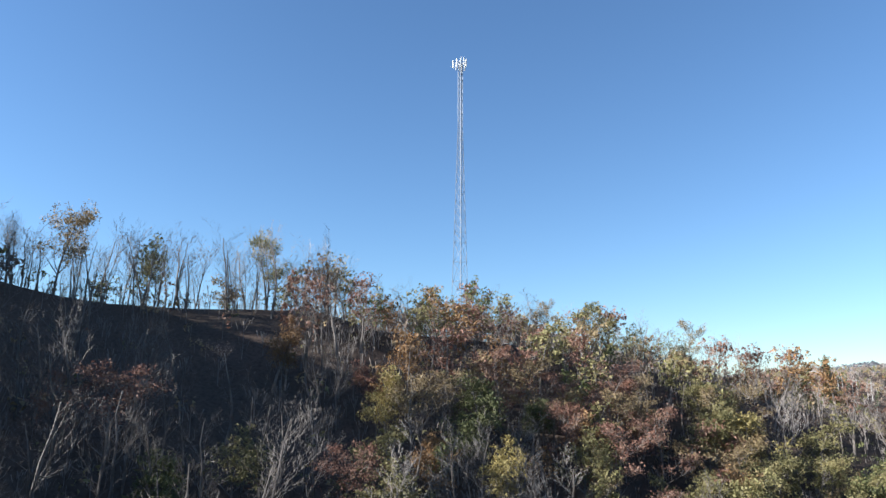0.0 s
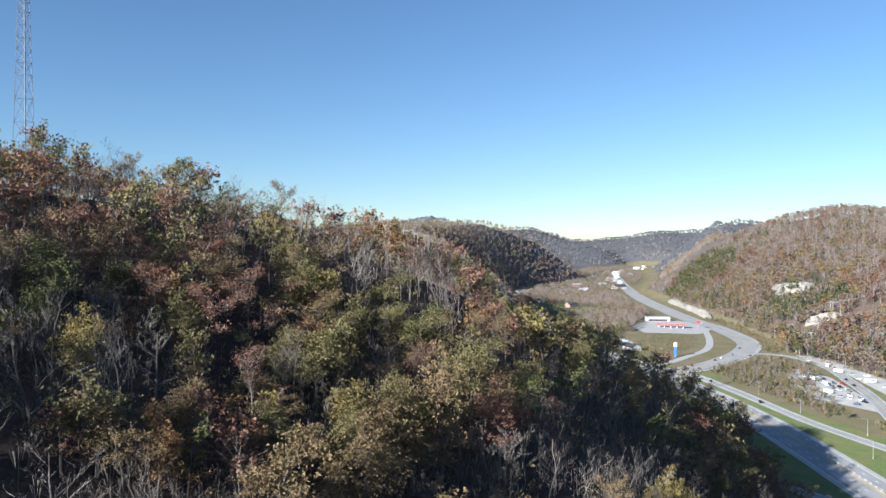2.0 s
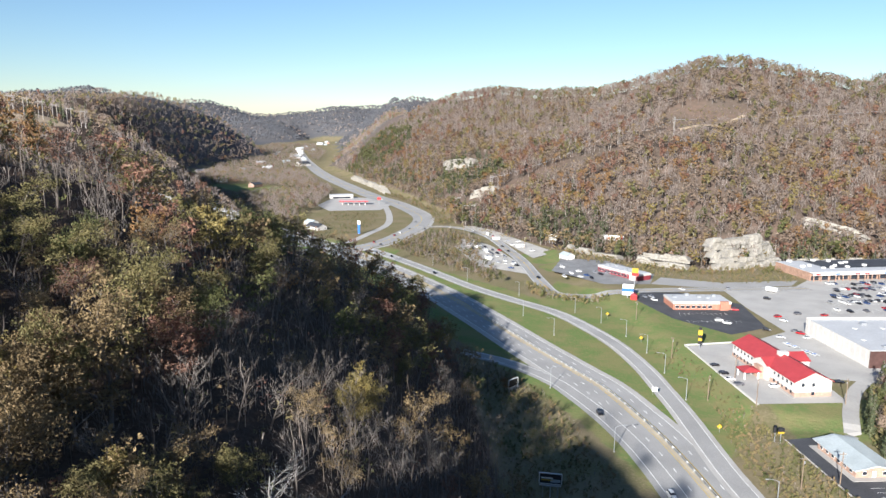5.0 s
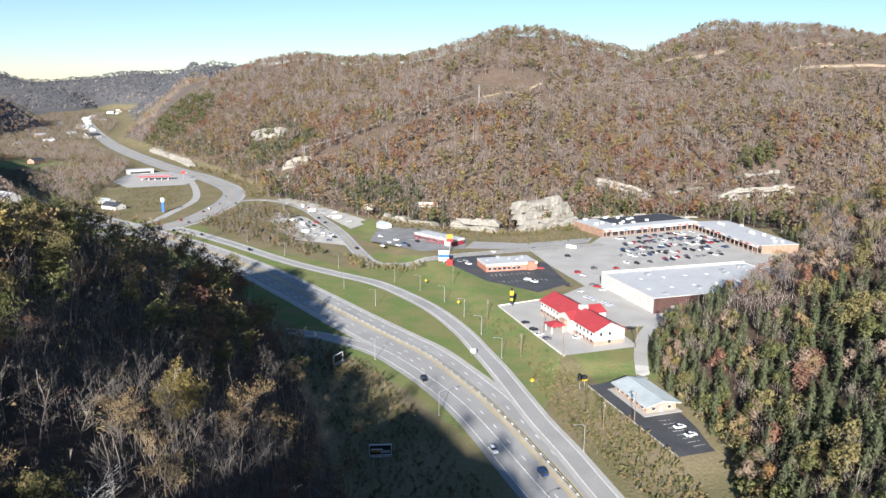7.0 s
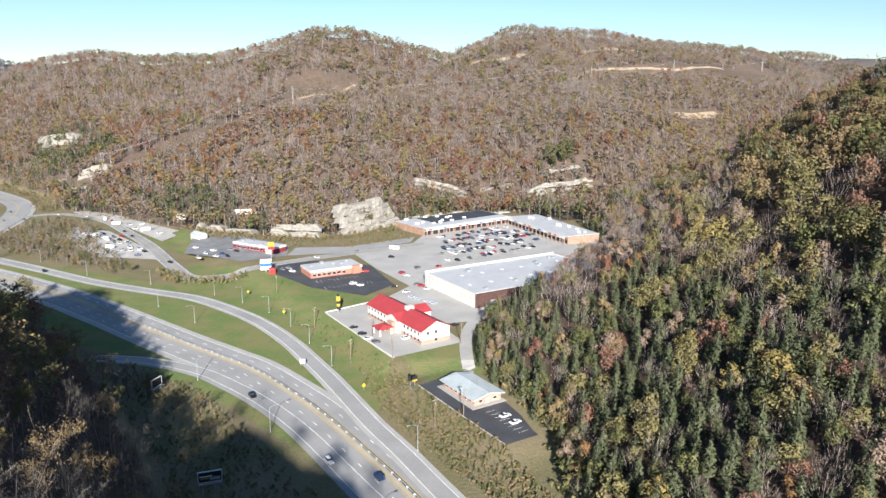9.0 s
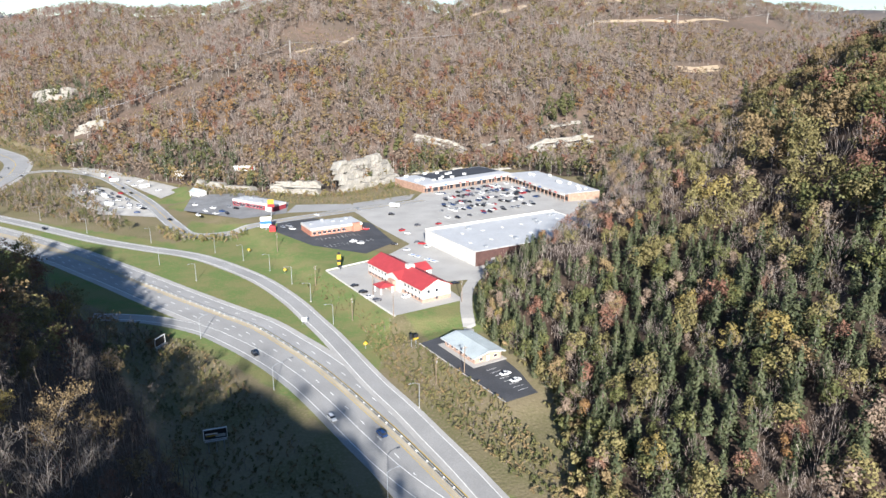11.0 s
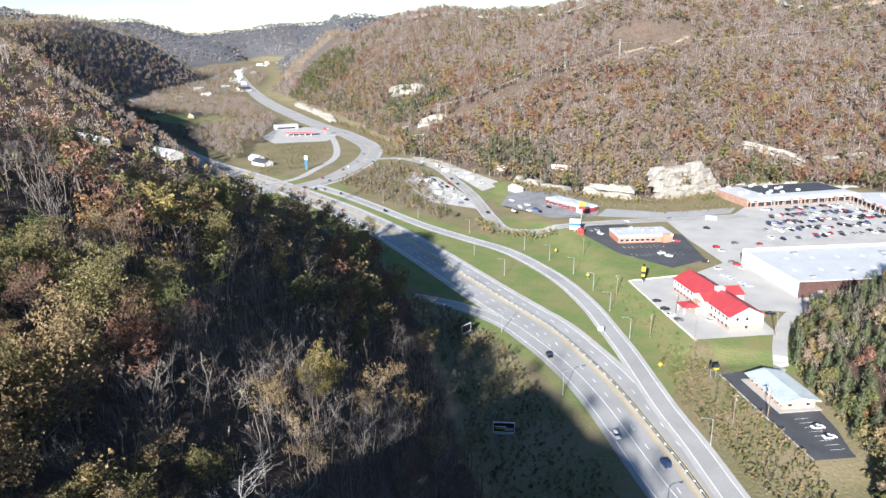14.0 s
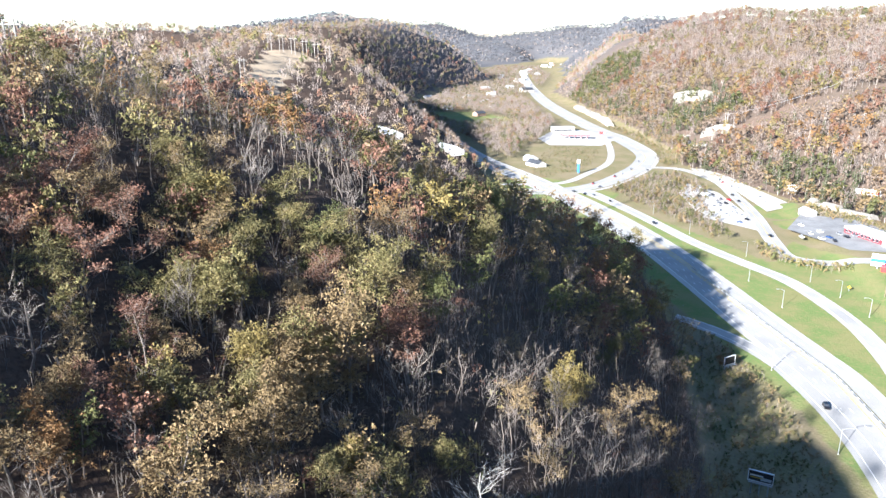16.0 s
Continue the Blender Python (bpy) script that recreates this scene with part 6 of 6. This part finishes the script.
for leaf, share in (("olive", 0.1), ("tan", 0.1), ("green", 0.04), ("yellow", 0.03), ("rust", 0.09), ("orange", 0.03)):
    for _ in range(2):
        wood, tips = grow(rng_mid, "broad")
        wood = [(p, q, ra, rb, n if n == 5 else 2) for p, q, ra, rb, n in wood if n > 2 or rng_mid.random() < 0.2]
        tips = rng_mid.sample(tips, min(len(tips), 50))
        wood_set.append((*wood_arrays(wood), *leaf_arrays(rng_mid, clumped(rng_mid, tips, 3, 0.045), 5, 0.024, 0.02), leaf))
        wood_share.append(share / 2)
for _ in range(4):
    wood, tips = grow(rng_mid, "bare")
    keep = [w for w in wood if w[4] > 2 or rng_mid.random() < 0.6]
    wood_set.append((*wood_arrays([(a, b, ra, rb * 1.3, n if n == 5 else 2) for a, b, ra, rb, n in keep]), None, None, "grey"))
    wood_share.append(0.14)
wood_share = np.array(wood_share) / sum(wood_share)
mid_set, mid_share = [], []
for leaf, share in (("tan", 0.1), ("rust", 0.06), ("olive", 0.14), ("brown", 0.12), ("green", 0.04), ("yellow", 0.025), ("orange", 0.02)):
    mid_set.append((*lumpy_template(rng_py, 11, 38, 0.034, 0.26, 0.29, 0.008, 0.8), leaf))
    mid_share.append(share)
for _ in range(2):
    mid_set.append((*spire_template(rng_py, 340, 0.038, 0.27), "pine"))
    mid_share.append(0.05)
for _ in range(5):
    mid_set.append((*bare_template(rng_py, 95, 0.0036, 0.0048), "mauve"))
    mid_share.append(0.1)
mid_share = np.array(mid_share) / sum(mid_share)
lower = lambda x, y: outside(x, y, FLOOR) + 16 * smooth_noise(x, y, 40, 21) < np.interp(y, [140, 250, 320, 390], [95, 62, 26, 8])
right = lambda x, y: (x > 60) & (y > 0.3 * x - 60) & (y < 640 - 0.1 * x)
pine_share = mid_share * np.array([0.4, 0.3, 0.9, 0.4, 2.2, 0.8, 0.5, 9.0, 9.0, 0.6, 0.6, 0.6, 0.6, 0.6])
grey_share = mid_share * np.array([0.9, 1.2, 0.8, 0.8, 0.8, 0.9, 1.2, 0.8, 0.8, 1.7, 1.7, 1.7, 1.7, 1.7])
big_set = [(*lumpy_template(rng_py, 13, 38, 0.029, 0.3, 0.3, 0.009, 0.85), leaf) for leaf in ("olive", "olive", "tan", "olive", "green", "rust")] + [t for t in mid_set if t[4] in ("pine", "mauve")]
big_share = np.array([0.2, 0.16, 0.1, 0.14, 0.14, 0.06, 0.04, 0.04, 0.03, 0.03, 0.03, 0.03, 0.03])
high_up = lambda x, y: land(x, y) + 10 * smooth_noise(x, y, 70, 22) > 74
plant("pine_wood", "young pines and scrub on the lower slope beside the offices", 60, 0, 330, 560, 4.4, lambda x, y: right(x, y) & lower(x, y), mid_set, pine_share / pine_share.sum(), 7, 14, 1.0, bark=TWIGS, vivid=0.5)
plant("bare_wood", "grey bare-stemmed woodland on the hill beside the shops", 60, 0, 560, 600, 5.4, lambda x, y: right(x, y) & ~lower(x, y) & ~high_up(x, y), mid_set, grey_share / grey_share.sum(), 10, 16, bark=FAR_BARK)
plant("hilltop_wood", "olive and brown oak woodland on the hilltop", 60, 0, 600, 600, 9.2, lambda x, y: right(x, y) & ~lower(x, y) & high_up(x, y), big_set, big_share / big_share.sum(), 16, 23, bark=TWIGS)
plant("hilltop_wood", "oak woodland on the back of the hill", 500, 0, 980, 600, 11.0, lambda x, y: ((x >= 600) | (y >= 600)) & (y < 700 - 0.1 * x) & (land(x, y) > 40), far_set, SHARE, 14, 21)
bare_share = wood_share * np.r_[np.full(12, 0.18), np.full(4, 2.0)]
south = lambda x, y: y < 28 + 0.1 * (x + 100)
shady = lambda x, y: np.where(((x > -86 + 0.12 * (y - 100)) & (y < 330) & (y > 86))[:, None], np.r_[np.full(12, 0.22), np.full(4, 2.0)][None], 1.0)
plant("slope_forest", "autumn woodland on the shaded hillside", -215, 0, 40, 400, 8.0, lambda x, y: (x < 70) & ~near_zone(x, y) & ~south(x, y), wood_set, wood_share, 12, 19, tune=shady)
plant("slope_wood", "mixed autumn woodland filling the slope between the larger trees", -170, -30, 20, 185, 9.6, lambda x, y: near_zone(x, y) & ~south(x, y) & (np.hypot(x, y) > 25) & (np.hypot(x + 50, y - 95) > 11), wood_set, wood_share, 9, 16, tune=shady)
plant("crest_wood", "bare trees along the crest of the shaded ridge", -245, -60, 20, 60, 8.5, lambda x, y: (x < 70) & ~near_zone(x, y) & south(x, y), wood_set, bare_share / bare_share.sum(), 15, 25)
# trees out of view, added to help the southern ridge block the sun
plant("south_wood", "unseen woodland added on the ridge that shades the slope", -250, -330, 40, -60, 11.0, lambda x, y: south(x, y) & ~near_zone(x, y) & (land(x, y) > 60), far_set, SHARE, 10, 15)
plant("hollow_forest", "autumn woodland in the hollow behind the ridge", -330, 0, -190, 520, 9.0, lambda x, y: (x < -240) | (y > 400), far_set, SHARE, 12, 18)
twigs = [(*twig_template(rng_py, 18), None, None, "mauve") for _ in range(3)] + [(*lumpy_template(rng_py, 6, 11, 0.09, 0.02, 0.42), leaf) for leaf in ("tan", "olive", "green")]
brush_share = np.array([0.25, 0.25, 0.2, 0.12, 0.1, 0.08])
def brush(name, label, polygon, gap, low, high, shares=brush_share):
    xs, ys = [p[0] for p in polygon], [p[1] for p in polygon]
    x, y = scatter(rng_np, min(xs), min(ys), max(xs), max(ys), gap)
    ok = outside(x, y, polygon) <= 0
    x, y = x[ok], y[ok]
    kinds = rng_np.choice(len(twigs), len(x), p=shares)
    forest(name, np.stack([x, y, land(x, y) - 0.1], -1), rng_np.uniform(low, high, len(x)), kinds, twigs, label)
brush("brush", "brown bare scrub on the island between the roads", [(-222, 618), (-218, 707), (-192, 730), (-150, 680), (-132, 600), (-100, 530), (-100, 500), (-150, 545)], 4.0, 3, 7)
brush("bank_scrub", "tangled brown and green scrub on the road bank", [(40, 250), (55, 205), (72, 160), (84, 160), (78, 212), (60, 262), (52, 298), (36, 300)], 1.8, 1.0, 2.6, np.array([0.07, 0.06, 0.05, 0.2, 0.32, 0.3]))
brush("verge_scrub", "dense low scrub on the verge under the shaded hill", [(36, 120), (22, 175), (4, 216), (-14, 258), (-30, 290), (-52, 318), (-66, 330), (-74, 318), (-52, 260), (-28, 195), (0, 140), (20, 80)], 2.4, 1.2, 2.8, np.array([0.14, 0.1, 0.06, 0.2, 0.3, 0.2]))
brush("bank_scrub", "scrub beside the shop road", [(-78, 500), (-60, 466), (-24, 458), (-12, 474), (-22, 479), (-50, 477), (-68, 505)], 2.8, 2, 5, np.array([0.15, 0.1, 0.1, 0.15, 0.3, 0.2]))
brush("bank_scrub", "shrubs and saplings at the foot of the rock cut", [(-60, 603), (-10, 577), (50, 562), (112, 588), (128, 622), (96, 612), (50, 585), (-5, 600), (-60, 640)], 3.5, 2, 5, np.array([0.15, 0.1, 0.1, 0.25, 0.3, 0.1]))
brush("bank_scrub", "shrubs and dry grass tufts between the shop road and the rock cut", [(-14, 578), (22, 548), (62, 536), (112, 556), (126, 578), (112, 586), (50, 560), (-10, 580)], 3.0, 0.8, 2.6, np.array([0.1, 0.1, 0.1, 0.3, 0.28, 0.12]))
brush("bank_scrub", "brown and green scrub on the bank between the valley road and the woods", [(-212, 772), (-238, 806), (-258, 876), (-326, 980), (-392, 1064), (-380, 1078), (-300, 990), (-236, 905), (-202, 815)], 4.0, 1.5, 5, np.array([0.16, 0.12, 0.1, 0.24, 0.24, 0.14]))
brush("field_scrub", "rough grass and low brush on the field by the junction", [(-300, 640), (-284, 700), (-290, 760), (-322, 852), (-380, 845), (-352, 720), (-318, 650)], 3.8, 0.7, 2.4, np.array([0.1, 0.08, 0.07, 0.25, 0.25, 0.25]))
brush("bank_scrub", "green and brown shrubs below the pale ledges", [(128, 655), (240, 668), (350, 690), (345, 700), (272, 702), (205, 712), (150, 716)], 4.6, 3, 7, np.array([0.1, 0.1, 0.1, 0.2, 0.4, 0.1]))
brush("bank_scrub", "shrubs on the strip between the lots and the hill", [(-60, 640), (-130, 712), (-200, 780), (-190, 772), (-118, 706), (-66, 640)], 4.0, 2, 6, np.array([0.15, 0.15, 0.1, 0.25, 0.25, 0.1]))
brush("bank_scrub", "weeds and brambles on the bank below the motel", [(10, 376), (22, 378), (48, 304), (36, 300), (26, 330)], 2.6, 0.8, 1.8, np.array([0.1, 0.06, 0.06, 0.3, 0.38, 0.1]))
brush("bank_scrub", "olive and green saplings along the foot of the hill beside the offices", [(76, 150), (94.5, 216), (92, 252), (88.5, 284), (95, 305), (103, 330), (115, 346), (140, 348), (166, 355), (170, 350), (142, 343), (120, 340), (100, 300), (96, 284), (99, 216), (84, 150)], 2.8, 3, 8, np.array([0.06, 0.06, 0.06, 0.14, 0.38, 0.3]))
for swathe in CLEARINGS[:2]:
    brush("brush", "low russet brush on the cleared power line swathe", swathe, 4.6, 1.5, 4.0, np.array([0.25, 0.2, 0.2, 0.2, 0.1, 0.05]))
def valley(name, label, polygon, gap, low, high, shares):
    xs, ys = [p[0] for p in polygon], [p[1] for p in polygon]
    x, y = scatter(rng_np, min(xs), min(ys), max(xs), max(ys), gap)
    ok = (outside(x, y, polygon) <= 0) & (outside(x, y, FUEL_SITE) > 4)
    for line, clear in ((MAIN_STREET, 18), (SIDE_ROAD, 8), (HIGHWAY, 22)):
        for q in line[::3]:
            ok &= np.hypot(x - q.x, y - q.y) > clear
    for lawn in FIELDS:
        ok &= outside(x, y, lawn) > 0
    x, y = x[ok], y[ok]
    kinds = rng_np.choice(len(far_set), len(x), p=shares / shares.sum())
    forest(name, np.stack([x, y, land(x, y) - 0.1], -1), rng_np.uniform(low, high, len(x)), kinds, far_set, label)
FUEL_SITE = [(-470, 1040), (-370, 1020), (-320, 945), (-300, 780), (-285, 620), (-320, 600), (-365, 680), (-400, 840)]
FIELDS = [[(-768, 1100), (-596, 951), (-520, 1060), (-560, 1090), (-700, 1160)], [(-420, 830), (-370, 720), (-340, 790), (-380, 860)]]
floor_share = np.array([0.1, 0.08, 0.04, 0.08, 0.06, 0.01, 0.05, 0.02, 0.03, 0.2, 0.2, 0.2, 0.2, 0.2])
valley("valley_trees", "bare and olive trees among the valley fields", [(-600, 900), (-430, 720), (-310, 575), (-290, 640), (-350, 800), (-480, 1060), (-720, 1440), (-960, 1480), (-830, 1130)], 6.4, 8, 15, floor_share)
valley("valley_trees", "bare trees along the distant valley floor", [(-760, 1500), (-1000, 1500), (-1120, 2000), (-1350, 2250), (-1650, 3000), (-1450, 3000), (-1060, 2300), (-900, 1900)], 13.0, 9, 16, floor_share)

under = [(*streak_template(rng_py, 10, 0.02), "grey") for _ in range(3)] + [(*simple_template(rng_py, "broad", 14, 0.08, 0), leaf) for leaf in ("tan", "olive", "rust", "green")]
under_share = np.array([0.25, 0.25, 0.22, 0.1, 0.08, 0.05, 0.05])
plant("undergrowth", "thin grey saplings and undergrowth beneath the trees", -215, -110, 30, 330, 4.2, lambda x, y: x < 60, under, under_share, 3, 8, 3.0)

# the trees that the camera passes nearest
x, y = scatter(rng_np, -170, -30, 20, 185, 10.4)
ok = wooded(x, y, 4.0) & near_zone(x, y) & (np.hypot(x, y) > 25) & (np.hypot(x + 50, y - 95) > 13) & (np.hypot(x + 86, y - 101) > 8)
for px, py in zip(x[ok], y[ok]):
    k = rng_py.choices(KINDS, [s for *_, s in KINDS])[0]
    if (south(px, py) and rng_py.random() < 0.75) or (px > -86 + 0.12 * (py - 100) and py > 86 and rng_py.random() < 0.72):
        k = KINDS[0]
    near_tree(k[0], k[1], rng_py.randrange(len(TEMPLATES[k[0]])), px, py, rng_py.uniform(12, 20), rng_py.uniform(0, 6.28), rng_py.uniform(0.95, 1.4))

# tall bare trees along the crest
for i in range(34):
    share = i / 33
    px = float(np.interp(share, [0, 0.4, 0.7, 1], [-240, -199, -210, -206])) + rng_py.gauss(0, 4)
    py = float(np.interp(share, [0, 0.4, 0.7, 1], [-100, -61, -20, 26])) + rng_py.gauss(0, 4)
    near_tree("bare", "mauve", rng_py.randrange(6), px, py, rng_py.uniform(17, 25), rng_py.uniform(0, 6.28), rng_py.uniform(0.6, 0.9))

# trees that stand out: kind, leaves, place, height, breadth
def stand(*trees, pale=False):
    for kind, leaf, px, py, high, wide in trees:
        near_tree(kind, leaf, rng_py.randrange(len(TEMPLATES[kind])), px, py, high, rng_py.uniform(0, 6.28), wide, pale)


# a clump of bleached bare trees
stand(("bare", "mauve", -55, 97, 19, 1.5), ("bare", "mauve", -48, 101, 17, 1.6), ("bare", "mauve", -42, 92, 16, 1.5), pale=True)
# along the slope beneath the mast
stand(("leafy", "orange", -157, 4, 15, 1.0), ("leafy", "rust", -147, 21, 12, 1.0), ("leafy", "yellow", -134, 22, 18, 0.8), ("leafy", "orange", -123, 28, 12, 1.3), ("leafy", "olive", -122, 15, 13, 1.4), ("leafy", "green", -117, -17, 12, 1.4), ("leafy", "olive", -121, -7, 13, 1.4),
      ("thin", "rust", -149, 52, 20, 1.0), ("thin", "rust", -148, 65, 16, 1.2), ("leafy", "rust", -154, 87, 13, 1.2))
stand(("leafy", "olive", -154, 109, 14, 1.4), ("leafy", "yellow", -133, 107, 20, 1.0), ("thin", "rust", -129, -28, 19, 1.5), ("thin", "rust", -131, -37, 15, 1.0), ("thin", "tan", -195, 86, 17, 0.8), ("leafy", "olive", -191, 106, 18, 1.0), ("thin", "tan", -180, 127, 19, 0.9), ("thin", "rust", -200, 64, 16, 0.9),
      ("leafy", "green", -155, 155, 17, 0.6), ("leafy", "olive", -203, 2, 24, 0.7), ("leafy", "tan", -197, -52, 25, 0.8), ("leafy", "olive", -200, -28, 18, 0.6))
# the broad crowns on the lower slope
stand(("leafy", "tan", -89, 100, 27, 0.95), ("leafy", "olive", -91, 93, 22, 0.8), ("leafy", "olive", -97, 120, 22, 1.1), ("leafy", "olive", -121, 103, 18, 1.0), ("leafy", "green", -115, 120, 19, 0.9), ("leafy", "olive", -108, 191, 22, 0.9), ("leafy", "yellow", -62, 154, 18, 1.0),
      ("leafy", "olive", -88, 74, 20, 0.6), ("leafy", "tan", -81, 71, 21, 1.0), ("leafy", "olive", -141, 103, 14, 1.3), ("leafy", "tan", -108, 73, 13, 1.2))
stand(("thin", "orange", -94, 58, 11, 1.5), ("leafy", "yellow", -76, 85, 13, 1.2), ("leafy", "green", -89, 129, 15, 1.0), ("leafy", "olive", -69, 203, 17, 0.7), ("bare", "mauve", -79, 109, 17, 1.0), ("bare", "mauve", -68, 134, 16, 0.9), ("thin", "rust", -93, 86, 10, 1.3), ("bare", "mauve", -59, 292, 16, 1.3),
      ("leafy", "tan", -80, 51, 20, 1.1), ("leafy", "olive", -66, 84, 17, 1.0), ("leafy", "orange", -94, 44, 15, 1.0))
# by the roads
stand(("leafy", "green", -125, 217, 22, 0.8), ("leafy", "green", -122, 222, 20, 0.8), ("leafy", "orange", -51.5, 292, 8, 0.9), ("leafy", "green", -94, 507, 9, 1.0), ("leafy", "olive", -138, 445, 16, 0.9))
